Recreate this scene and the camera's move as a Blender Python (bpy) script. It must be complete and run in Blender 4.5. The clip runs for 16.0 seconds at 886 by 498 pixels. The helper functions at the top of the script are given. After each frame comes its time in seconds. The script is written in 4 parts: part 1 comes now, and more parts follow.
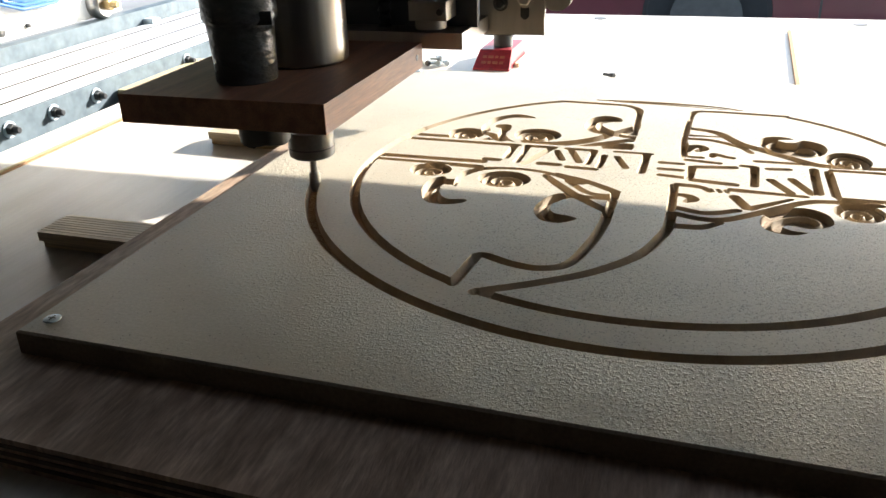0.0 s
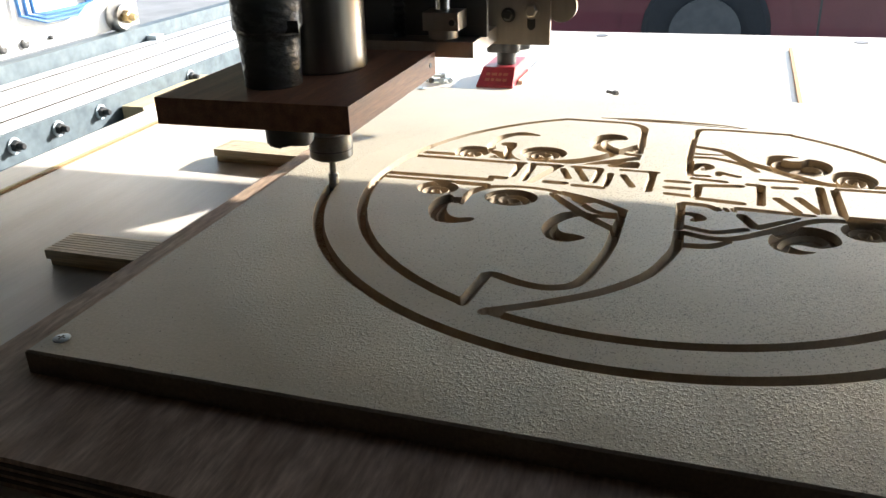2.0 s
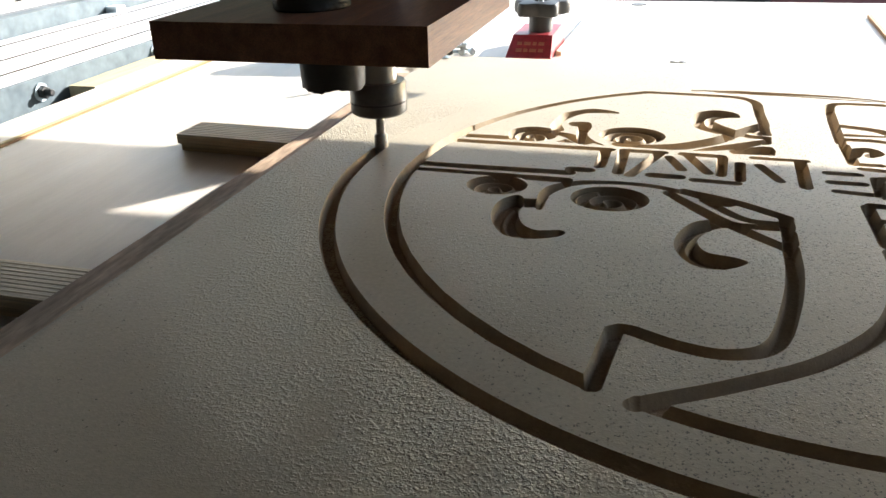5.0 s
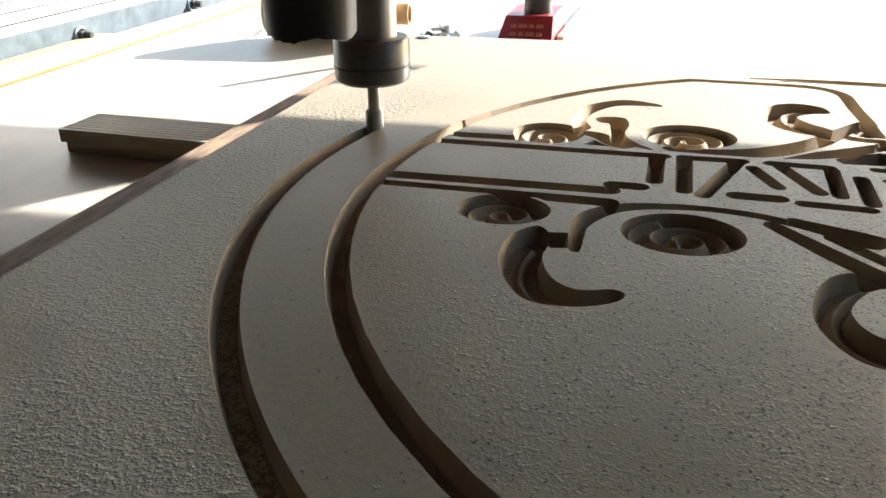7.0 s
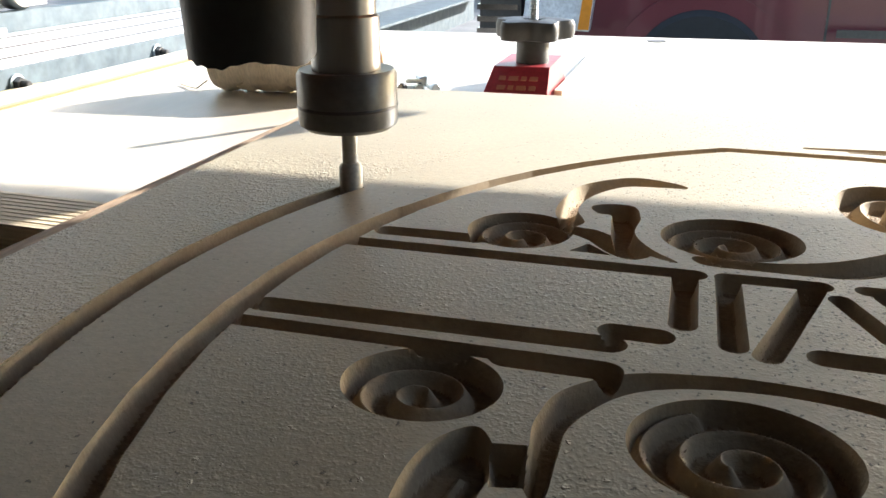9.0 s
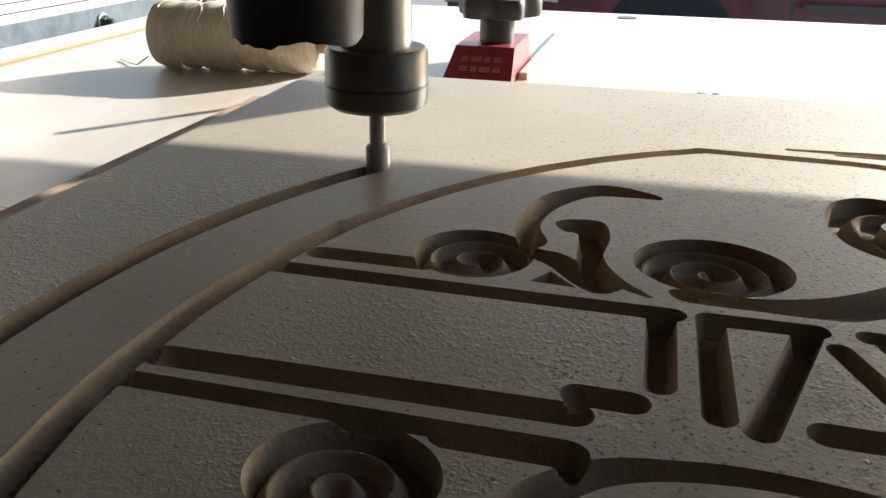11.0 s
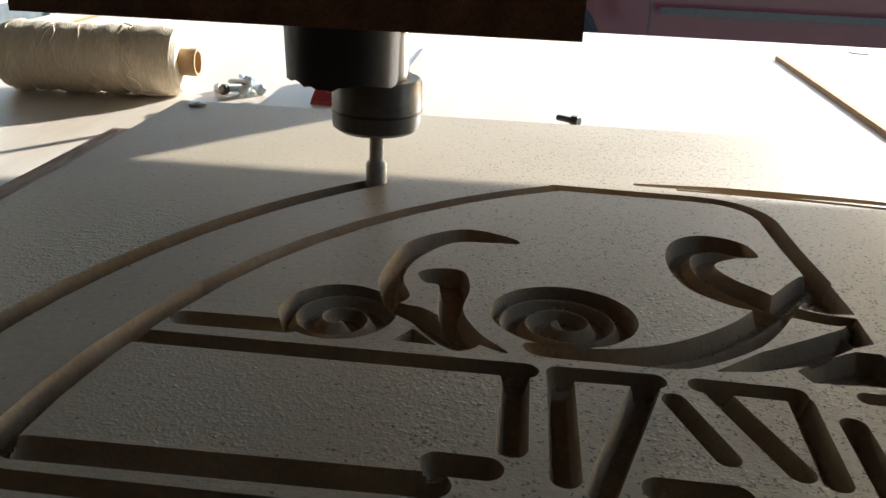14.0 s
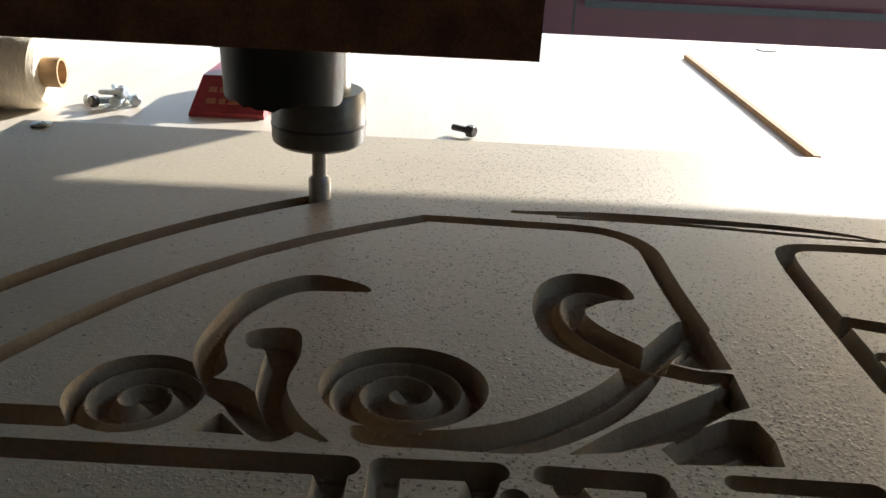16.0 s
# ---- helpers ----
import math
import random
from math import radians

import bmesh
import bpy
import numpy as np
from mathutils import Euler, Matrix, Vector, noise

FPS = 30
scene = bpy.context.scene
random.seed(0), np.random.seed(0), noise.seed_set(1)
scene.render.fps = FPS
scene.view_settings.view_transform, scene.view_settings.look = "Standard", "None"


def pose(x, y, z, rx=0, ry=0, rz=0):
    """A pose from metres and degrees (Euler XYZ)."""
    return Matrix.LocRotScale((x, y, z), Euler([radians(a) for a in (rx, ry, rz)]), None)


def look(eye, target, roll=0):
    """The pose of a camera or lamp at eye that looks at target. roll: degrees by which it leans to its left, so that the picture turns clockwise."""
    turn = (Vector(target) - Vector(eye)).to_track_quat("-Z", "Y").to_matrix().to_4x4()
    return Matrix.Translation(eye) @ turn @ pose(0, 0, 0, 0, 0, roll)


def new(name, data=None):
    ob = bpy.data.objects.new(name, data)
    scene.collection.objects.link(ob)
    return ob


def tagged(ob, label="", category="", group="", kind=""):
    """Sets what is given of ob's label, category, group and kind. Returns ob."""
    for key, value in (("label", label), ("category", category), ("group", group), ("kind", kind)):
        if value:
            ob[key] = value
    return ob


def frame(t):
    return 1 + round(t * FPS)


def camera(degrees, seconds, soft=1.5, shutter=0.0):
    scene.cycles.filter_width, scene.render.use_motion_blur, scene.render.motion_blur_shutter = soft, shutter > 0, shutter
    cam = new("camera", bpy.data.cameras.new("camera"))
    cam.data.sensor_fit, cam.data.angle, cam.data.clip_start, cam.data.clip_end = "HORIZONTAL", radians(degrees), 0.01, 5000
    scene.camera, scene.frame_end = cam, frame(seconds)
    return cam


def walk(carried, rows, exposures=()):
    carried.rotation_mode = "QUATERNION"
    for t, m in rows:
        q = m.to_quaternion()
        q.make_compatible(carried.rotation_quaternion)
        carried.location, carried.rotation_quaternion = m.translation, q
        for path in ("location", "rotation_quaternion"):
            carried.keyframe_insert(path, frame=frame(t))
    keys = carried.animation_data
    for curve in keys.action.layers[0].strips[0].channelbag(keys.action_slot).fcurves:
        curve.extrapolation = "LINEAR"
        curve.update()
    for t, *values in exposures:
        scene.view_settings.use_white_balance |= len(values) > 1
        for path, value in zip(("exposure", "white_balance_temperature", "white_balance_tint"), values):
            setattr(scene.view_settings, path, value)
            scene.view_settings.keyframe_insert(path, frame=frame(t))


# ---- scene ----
cam = camera(55.8, 16.0)
PATH = [
    (0, (0.3283, -0.2897, 0.2157), (-0.2294, 1.4348, -0.6299), -2.00),
    (0.5, (0.3260, -0.2902, 0.2154), (-0.2265, 1.4392, -0.6237), -1.95),
    (1, (0.3218, -0.2934, 0.2181), (-0.2270, 1.4405, -0.6139), -1.84),
    (1.5, (0.3209, -0.2933, 0.2199), (-0.2332, 1.4428, -0.6039), -1.91),
    (2, (0.3221, -0.2905, 0.2187), (-0.2354, 1.4487, -0.5962), -1.87),
    (2.5, (0.3142, -0.2820, 0.2164), (-0.2450, 1.4593, -0.5929), -1.96),
    (3, (0.2903, -0.2609, 0.2084), (-0.2682, 1.4800, -0.6022), -1.96),
    (3.5, (0.2644, -0.2273, 0.1959), (-0.2870, 1.5127, -0.6217), -1.86),
    (4, (0.2459, -0.1908, 0.1784), (-0.2953, 1.5484, -0.6475), -1.75),
    (6.5, (0.1941, -0.0172, 0.1215), (-0.2762, 1.7394, -0.7111), -1.28),
    (7, (0.1823, 0.0205, 0.1065), (-0.2794, 1.7837, -0.7168), -0.70),
    (7.5, (0.1837, 0.0497, 0.0981), (-0.3116, 1.8280, -0.6716), -0.77),
    (8, (0.1827, 0.0807, 0.0857), (-0.3171, 1.8690, -0.6573), -0.76),
    (8.5, (0.1798, 0.1182, 0.0829), (-0.3221, 1.9226, -0.6187), -0.37),
    (11, (0.1743, 0.1827, 0.0853), (-0.2392, 1.9799, -0.6888), 0.94),
    (11.5, (0.1750, 0.1839, 0.0862), (-0.1860, 1.9886, -0.6967), 1.37),
    (12, (0.1754, 0.1836, 0.0897), (-0.1286, 1.9987, -0.6933), 1.79),
    (12.5, (0.1754, 0.1832, 0.0922), (-0.0908, 2.0031, -0.6934), 2.21),
    (13, (0.1751, 0.1828, 0.0956), (-0.0438, 2.0094, -0.6890), 2.78),
    (13.5, (0.1761, 0.1826, 0.0993), (0.0127, 2.0147, -0.6860), 2.72),
    (14, (0.1784, 0.1832, 0.1030), (0.0480, 2.0229, -0.6706), 2.56),
    (14.5, (0.1732, 0.2040, 0.0999), (0.1801, 2.0414, -0.6900), 3.34),
    (15, (0.1807, 0.2106, 0.1103), (0.1954, 2.0488, -0.6776), 2.90),
    (15.5, (0.1903, 0.2042, 0.1164), (0.2038, 2.0446, -0.6664), 2.81),
    (16, (0.2031, 0.2195, 0.1070), (0.2243, 2.0597, -0.6761), 2.87),
]
walk(cam, [(t, look(eye, target, roll)) for t, eye, target, roll in PATH], exposures=[(0.0, 1.95), (4.0, 1.9), (8.5, 1.9), (11.0, 1.3), (16.0, 1.25)])

# exposure and light
SUN_AZ, SUN_EL = 38.0, 19.5            # degrees right of +y, above the horizon
world = bpy.data.worlds.new("world")
scene.world = world
world.use_nodes = True
wn = world.node_tree
bg = wn.nodes["Background"]
sky = wn.nodes.new("ShaderNodeTexSky")
sky.sky_type = "NISHITA"
sky.sun_disc = False
sky.sun_elevation, sky.sun_rotation = radians(SUN_EL), radians(SUN_AZ)
wn.links.new(sky.outputs[0], bg.inputs[0])
bg.inputs[1].default_value = 0.15
sun = new("sun", bpy.data.lights.new("sun", "SUN"))
sun.data.energy, sun.data.angle, sun.data.color = 5.0, radians(0.6), (1.0, 0.975, 0.945)
sdir = Vector((math.sin(radians(SUN_AZ)) * math.cos(radians(SUN_EL)), math.cos(radians(SUN_AZ)) * math.cos(radians(SUN_EL)), math.sin(radians(SUN_EL))))
sun.matrix_world = look(sdir * 20, (0, 0, 0))


# ---- materials ----
def material(name, base, rough=0.6, metal=0.0, second=None, scale=8.0, grain=0.0, gscale=200.0, bump=0.0, bscale=300.0,
             stretch=(1, 1, 1), coat=0.0, detail=6.0, spec=0.5):
    """A surface with a broad blotch of a second colour, a fine grain and a fine relief, in metres of the place."""
    m = bpy.data.materials.new(name)
    m.use_nodes = True
    n, l = m.node_tree.nodes, m.node_tree.links
    b = n["Principled BSDF"]
    b.inputs["Roughness"].default_value, b.inputs["Metallic"].default_value = rough, metal
    b.inputs["Coat Weight"].default_value = coat
    b.inputs["Specular IOR Level"].default_value = spec
    co = n.new("ShaderNodeTexCoord")
    mp = n.new("ShaderNodeMapping")
    mp.inputs["Scale"].default_value = stretch
    l.new(co.outputs["Object"], mp.inputs["Vector"])
    second = second or [c * 0.82 for c in base]
    nz = n.new("ShaderNodeTexNoise")
    nz.inputs["Scale"].default_value, nz.inputs["Detail"].default_value = scale, detail
    l.new(mp.outputs[0], nz.inputs["Vector"])
    ramp = n.new("ShaderNodeMix")
    ramp.data_type = "RGBA"
    ramp.inputs["A"].default_value, ramp.inputs["B"].default_value = (*base, 1), (*second, 1)
    sm = n.new("ShaderNodeMapRange")
    sm.inputs["From Min"].default_value, sm.inputs["From Max"].default_value = 0.35, 0.65
    l.new(nz.outputs["Fac"], sm.inputs["Value"])
    l.new(sm.outputs[0], ramp.inputs["Factor"])
    colour = ramp.outputs["Result"]
    gz = n.new("ShaderNodeTexNoise")
    gz.inputs["Scale"].default_value, gz.inputs["Detail"].default_value = gscale, 4.0
    l.new(mp.outputs[0], gz.inputs["Vector"])
    if grain:
        gm = n.new("ShaderNodeMapRange")
        gm.inputs["From Min"].default_value, gm.inputs["From Max"].default_value = 0.3, 0.7
        gm.inputs["To Min"].default_value, gm.inputs["To Max"].default_value = 1 - grain, 1 + grain * 0.6
        l.new(gz.outputs["Fac"], gm.inputs["Value"])
        mul = n.new("ShaderNodeVectorMath")
        mul.operation = "SCALE"
        l.new(colour, mul.inputs[0])
        l.new(gm.outputs[0], mul.inputs["Scale"])
        colour = mul.outputs[0]
    l.new(colour, b.inputs["Base Color"])
    rm = n.new("ShaderNodeMapRange")
    rm.inputs["To Min"].default_value, rm.inputs["To Max"].default_value = max(rough - 0.08, 0.02), min(rough + 0.08, 1)
    l.new(gz.outputs["Fac"], rm.inputs["Value"])
    l.new(rm.outputs[0], b.inputs["Roughness"])
    if bump:
        bz = n.new("ShaderNodeTexNoise")
        bz.inputs["Scale"].default_value, bz.inputs["Detail"].default_value = bscale, 3.0
        l.new(mp.outputs[0], bz.inputs["Vector"])
        bp = n.new("ShaderNodeBump")
        bp.inputs["Strength"].default_value, bp.inputs["Distance"].default_value = 1.0, bump
        l.new(bz.outputs["Fac"], bp.inputs["Height"])
        l.new(bp.outputs[0], b.inputs["Normal"])
    return m


MDF = material("mdf_face", (0.45, 0.39, 0.28), 0.46, second=(0.40, 0.34, 0.24), scale=13, grain=0.12, gscale=500, spec=0.85)


CENTRE = (0.299, 0.3075)


def dusty(m):
    """Patches of fine sawdust grains over a surface: relief that comes and goes, and dark flecks."""
    n, l = m.node_tree.nodes, m.node_tree.links
    b = n["Principled BSDF"]
    co = n.new("ShaderNodeTexCoord")

    def noise_tex(scale, detail, rough):
        z = n.new("ShaderNodeTexNoise")
        z.inputs["Scale"].default_value, z.inputs["Detail"].default_value, z.inputs["Roughness"].default_value = scale, detail, rough
        l.new(co.outputs["Object"], z.inputs["Vector"])
        return z.outputs["Fac"]

    def ranged(v, a, c, lo, hi):
        r = n.new("ShaderNodeMapRange")
        r.inputs["From Min"].default_value, r.inputs["From Max"].default_value = a, c
        r.inputs["To Min"].default_value, r.inputs["To Max"].default_value = lo, hi
        l.new(v, r.inputs["Value"])
        return r.outputs[0]

    def times(p, q):
        k = n.new("ShaderNodeMath")
        k.operation = "MULTIPLY"
        l.new(p, k.inputs[0])
        l.new(q, k.inputs[1])
        return k.outputs[0]

    wob = n.new("ShaderNodeTexNoise")
    wob.inputs["Scale"].default_value, wob.inputs["Detail"].default_value = 900, 2.0
    l.new(co.outputs["Object"], wob.inputs["Vector"])
    bent = n.new("ShaderNodeVectorMath")
    bent.operation = "MULTIPLY_ADD"
    l.new(wob.outputs["Color"], bent.inputs[0])
    bent.inputs[1].default_value = (0.0022, 0.0022, 0.0)
    l.new(co.outputs["Object"], bent.inputs[2])

    def crumbs(scale, radius, share, height):
        v = n.new("ShaderNodeTexVoronoi")
        v.inputs["Scale"].default_value = scale
        l.new(bent.outputs[0], v.inputs["Vector"])
        pick = n.new("ShaderNodeSeparateColor")
        l.new(v.outputs["Color"], pick.inputs[0])
        here = n.new("ShaderNodeMath")
        here.operation = "LESS_THAN"
        l.new(pick.outputs[0], here.inputs[0])
        l.new(share, here.inputs[1])
        return times(ranged(v.outputs["Distance"], radius * 0.2, radius, height, 0.0), here.outputs[0])

    def plus(p, q):
        k = n.new("ShaderNodeMath")
        l.new(p, k.inputs[0])
        l.new(q, k.inputs[1])
        return k.outputs[0]

    sep = n.new("ShaderNodeSeparateXYZ")
    l.new(co.outputs["Object"], sep.inputs[0])
    flat = n.new("ShaderNodeVectorMath")
    flat.operation = "DISTANCE"
    l.new(co.outputs["Object"], flat.inputs[0])
    flat.inputs[1].default_value = (CENTRE[0], CENTRE[1], 0.0)
    away = flat.outputs["Value"]
    # thick just outside the ring, thin towards the corners, little between the two rings, some on the panels inside
    outside = times(ranged(away, 0.245, 0.256, 0.0, 1.0), ranged(away, 0.272, 0.335, 1.0, 0.08))
    within = ranged(away, 0.205, 0.222, 0.20, 0.06)
    patch = times(times(plus(outside, within), ranged(noise_tex(22, 5.0, 0.65), 0.36, 0.60, 0.25, 1.0)), ranged(sep.outputs["Y"], 0.40, 0.47, 1.0, 0.06))
    lumps = times(ranged(noise_tex(430, 2.5, 0.6), 0.48, 0.70, 0.0, 1.0), ranged(patch, 0.05, 0.7, 0.0, 1.0))
    sand = times(ranged(noise_tex(1100, 1.0, 0.5), 0.45, 0.72, 0.0, 0.35), ranged(patch, 0.0, 0.6, 0.15, 1.0))
    relief = plus(plus(crumbs(800, 0.5, times(patch, patch), 0.45), plus(sand, lumps)), ranged(noise_tex(260, 3.0, 0.6), 0.3, 0.7, 0.0, 0.10))
    bp = n.new("ShaderNodeBump")
    bp.inputs["Strength"].default_value, bp.inputs["Distance"].default_value = 0.85, 0.00048
    l.new(relief, bp.inputs["Height"])
    l.new(bp.outputs[0], b.inputs["Normal"])
    few = times(ranged(sep.outputs["X"], 0.13, 0.25, 0.03, 0.55), ranged(noise_tex(14, 3.0, 0.5), 0.38, 0.6, 0.35, 1.0))
    flecks = ranged(crumbs(950, 0.45, few, 1.0), 0.05, 0.5, 1.0, 0.28)
    old = b.inputs["Base Color"].links[0].from_socket
    sc = n.new("ShaderNodeVectorMath")
    sc.operation = "SCALE"
    l.new(old, sc.inputs[0])
    l.new(flecks, sc.inputs["Scale"])
    l.new(sc.outputs[0], b.inputs["Base Color"])


dusty(MDF)
MDF_WALL = material("mdf_wall", (0.44, 0.345, 0.225), 0.85, second=(0.37, 0.28, 0.175), scale=60, grain=0.10, gscale=600, bump=0.00015, bscale=900)
# brown cut core, its colour also darkened for the shade down in the grooves
MDF_CUT_SHADED = material("mdf_cut_shaded", (0.34, 0.245, 0.15), 0.9, second=(0.27, 0.19, 0.11), scale=60, grain=0.22, gscale=700, bump=0.0005, bscale=900)
MDF_EDGE = material("mdf_edge", (0.32, 0.255, 0.18), 0.85, second=(0.26, 0.20, 0.14), scale=25, grain=0.2, gscale=500, bump=0.0002, bscale=700)
PLY = material("plywood_face", (0.66, 0.60, 0.51), 0.40, second=(0.59, 0.52, 0.42), scale=5, grain=0.06, gscale=60, bump=0.0001, bscale=150, stretch=(6, 0.6, 1))
PLY_DARK = material("plywood_worn", (0.52, 0.37, 0.25), 0.65, second=(0.32, 0.215, 0.14), scale=14, grain=0.35, gscale=70, bump=0.0003, bscale=160, stretch=(5, 0.9, 1))
PLY_EDGE = material("plywood_edge", (0.16, 0.11, 0.07), 0.85, second=(0.09, 0.06, 0.04), scale=30, grain=0.3, gscale=90, bump=0.0004, bscale=200, stretch=(1, 1, 9))
PINE = material("pine", (0.76, 0.66, 0.48), 0.5, second=(0.66, 0.54, 0.36), scale=22, grain=0.25, gscale=120, bump=0.0004, bscale=120, stretch=(0.25, 7, 7))
WALNUT = material("red_hardwood", (0.37, 0.175, 0.095), 0.5, second=(0.23, 0.105, 0.058), scale=14, grain=0.35, gscale=160, bump=0.00015, bscale=260, stretch=(9, 0.5, 9))
STEEL = material("brushed_steel", (0.40, 0.385, 0.36), 0.33, 1.0, scale=20, grain=0.1, gscale=300, stretch=(1, 1, 0.05))
STAINLESS = material("stainless_plate", (0.52, 0.48, 0.43), 0.42, 1.0, scale=15, grain=0.08, gscale=200, stretch=(1, 1, 0.2))
NUT_STEEL = material("collet_nut_steel", (0.17, 0.17, 0.16), 0.38, 0.5, scale=40, grain=0.15, gscale=400)
BIT_STEEL = material("bit_steel", (0.50, 0.49, 0.45), 0.45, 0.3, scale=60, grain=0.2, gscale=600)
TAPE = material("black_tape", (0.036, 0.042, 0.040), 0.36, second=(0.055, 0.058, 0.057), scale=35, grain=0.2, gscale=120, bump=0.003, bscale=60, stretch=(1, 1, 2.2))
RUBBER = material("black_plastic", (0.028, 0.030, 0.030), 0.5, scale=30, grain=0.2, gscale=300, bump=0.0002, bscale=200)
ALU = material("aluminium_profile", (0.66, 0.67, 0.67), 0.5, 0.2, scale=8, grain=0.05, gscale=150, stretch=(1, 0.1, 1))
GALV = material("galvanised_steel", (0.115, 0.145, 0.16), 0.6, 0.1, second=(0.08, 0.105, 0.12), scale=40, grain=0.2, gscale=110, spec=0.25)
SLOT_SHADE = material("slot_shadow_brown", (0.05, 0.035, 0.022), 0.95, scale=40, grain=0.3, spec=0.0)
OFFCUT = material("pale_yellow_wood", (0.56, 0.49, 0.32), 0.8, second=(0.48, 0.40, 0.25), scale=18, grain=0.15, gscale=120, stretch=(7, 0.5, 7), spec=0.1)
BOLT = material("dark_bolt_steel", (0.09, 0.09, 0.09), 0.4, 0.8, scale=60)
ZINC = material("zinc_screw", (0.55, 0.64, 0.70), 0.40, 0.3, scale=60)
BRASS = material("brass_fitting", (0.42, 0.30, 0.14), 0.35, 0.9, scale=50)
WHITE_PAINT = material("white_plate", (0.78, 0.78, 0.76), 0.5, scale=10, grain=0.04)
TWINE = material("cotton_twine", (0.80, 0.72, 0.57), 0.85, second=(0.73, 0.64, 0.49), scale=40, grain=0.15, gscale=260, bump=0.0005, bscale=420, stretch=(3, 0.7, 0.7))
CARD = material("cardboard_tube", (0.50, 0.33, 0.18), 0.85, scale=40, grain=0.1)
RED = material("red_paint", (0.36, 0.028, 0.038), 0.4, second=(0.26, 0.02, 0.03), scale=40, grain=0.2, gscale=250)
GOLD = material("gold_print", (0.42, 0.16, 0.09), 0.5, scale=60)
YELLOW = material("yellow_strip", (0.58, 0.46, 0.22), 0.6, scale=30, grain=0.2)
ORANGE_WOOD = material("slot_wood", (0.45, 0.24, 0.10), 0.8, scale=50, grain=0.3, gscale=300)
BLUE = material("blue_hose", (0.03, 0.14, 0.36), 0.4, scale=30)
CAR_PAINT = material("maroon_car_paint", (0.13, 0.024, 0.033), 0.3, second=(0.11, 0.02, 0.028), scale=4, coat=0.6)
CHROME = material("chrome", (0.7, 0.7, 0.7), 0.12, 1.0, scale=10)
TYRE = material("tyre_rubber", (0.022, 0.022, 0.023), 0.8, scale=30, grain=0.2)
LAMP_GLASS = material("lamp_lens", (0.84, 0.86, 0.88), 0.12, 0.2, scale=14, grain=0.2, gscale=60)
AMBER = material("amber_lens", (0.70, 0.26, 0.03), 0.2, scale=20)
CONCRETE = material("concrete", (0.25, 0.24, 0.225), 0.85, second=(0.19, 0.185, 0.175), scale=2.5, grain=0.15, gscale=60, bump=0.001, bscale=80)
# near black so that the unseen enclosure bounces hardly any light
BLOCKER_DARK = material("light_block_wall", (0.06, 0.057, 0.053), 0.9, scale=3, grain=0.06)
CEIL = material("light_block_ceiling", (0.06, 0.058, 0.055), 0.9, scale=3, grain=0.08)
LEAF = material("hedge_leaf", (0.07, 0.12, 0.035), 0.6, second=(0.045, 0.085, 0.025), scale=5, grain=0.3, gscale=30)
GREY_STEEL = material("painted_steel", (0.10, 0.10, 0.10), 0.5, 0.3, scale=20)


# ---- mesh helpers ----
def part(name, bm, mat, parent=None, label="", smooth=False, bevel=0.0):
    if bevel:
        es = [e for e in bm.edges if len(e.link_faces) == 2 and e.calc_face_angle(0) > 0.7]
        bmesh.ops.bevel(bm, geom=es, offset=bevel, segments=2, profile=0.6, affect="EDGES", clamp_overlap=True)
    bmesh.ops.recalc_face_normals(bm, faces=bm.faces)
    me = bpy.data.meshes.new(name)
    bm.to_mesh(me)
    bm.free()
    for mt in (mat if isinstance(mat, (list, tuple)) else [mat]):
        me.materials.append(mt)
    if smooth:
        me.polygons.foreach_set("use_smooth", [True] * len(me.polygons))
        me.set_sharp_from_angle(angle=radians(38))
    ob = new(name, me)
    if parent is not None:
        ob.parent = parent
    if label:
        ob["label"] = label
    return ob


def thing(name, label, category, at=None, group="", kind=""):
    e = new(name)
    e.empty_display_size = 0.02
    if at is not None:
        e.matrix_basis = at
    return tagged(e, label, category, group, kind)


def box(x0, x1, y0, y1, z0, z1, bm=None):
    bm = bm or bmesh.new()
    vs = [bm.verts.new(p) for p in ((x0, y0, z0), (x1, y0, z0), (x1, y1, z0), (x0, y1, z0), (x0, y0, z1), (x1, y0, z1), (x1, y1, z1), (x0, y1, z1))]
    for f in ((3, 2, 1, 0), (4, 5, 6, 7), (0, 1, 5, 4), (1, 2, 6, 5), (2, 3, 7, 6), (3, 0, 4, 7)):
        bm.faces.new([vs[i] for i in f])
    return bm


def lathe(profile, seg=40, bm=None, m=None, wob=0.0):
    """A body turned about z from rows of radius and height."""
    bm = bm or bmesh.new()
    rings = []
    for r, z in profile:
        ring = []
        for i in range(seg):
            a = 2 * math.pi * i / seg
            q = r * (1 + wob * noise.noise(Vector((math.cos(a) * 2, math.sin(a) * 2, z * 60))))
            p = Vector((q * math.cos(a), q * math.sin(a), z))
            ring.append(bm.verts.new(m @ p if m else p))
        rings.append(ring)
    for a, b in zip(rings, rings[1:]):
        for i in range(seg):
            j = (i + 1) % seg
            bm.faces.new((a[i], a[j], b[j], b[i]))
    for ring in (rings[0], rings[-1]):
        try:
            bm.faces.new(ring)
        except ValueError:
            pass
    return bm


def prism(outline, z0, z1, bm=None, m=None):
    bm = bm or bmesh.new()
    f = (lambda p: m @ Vector(p)) if m else Vector
    lo = [bm.verts.new(f((x, y, z0))) for x, y in outline]
    hi = [bm.verts.new(f((x, y, z1))) for x, y in outline]
    bm.faces.new(lo[::-1])
    bm.faces.new(hi)
    k = len(lo)
    for i in range(k):
        bm.faces.new((lo[i], lo[(i + 1) % k], hi[(i + 1) % k], hi[i]))
    return bm


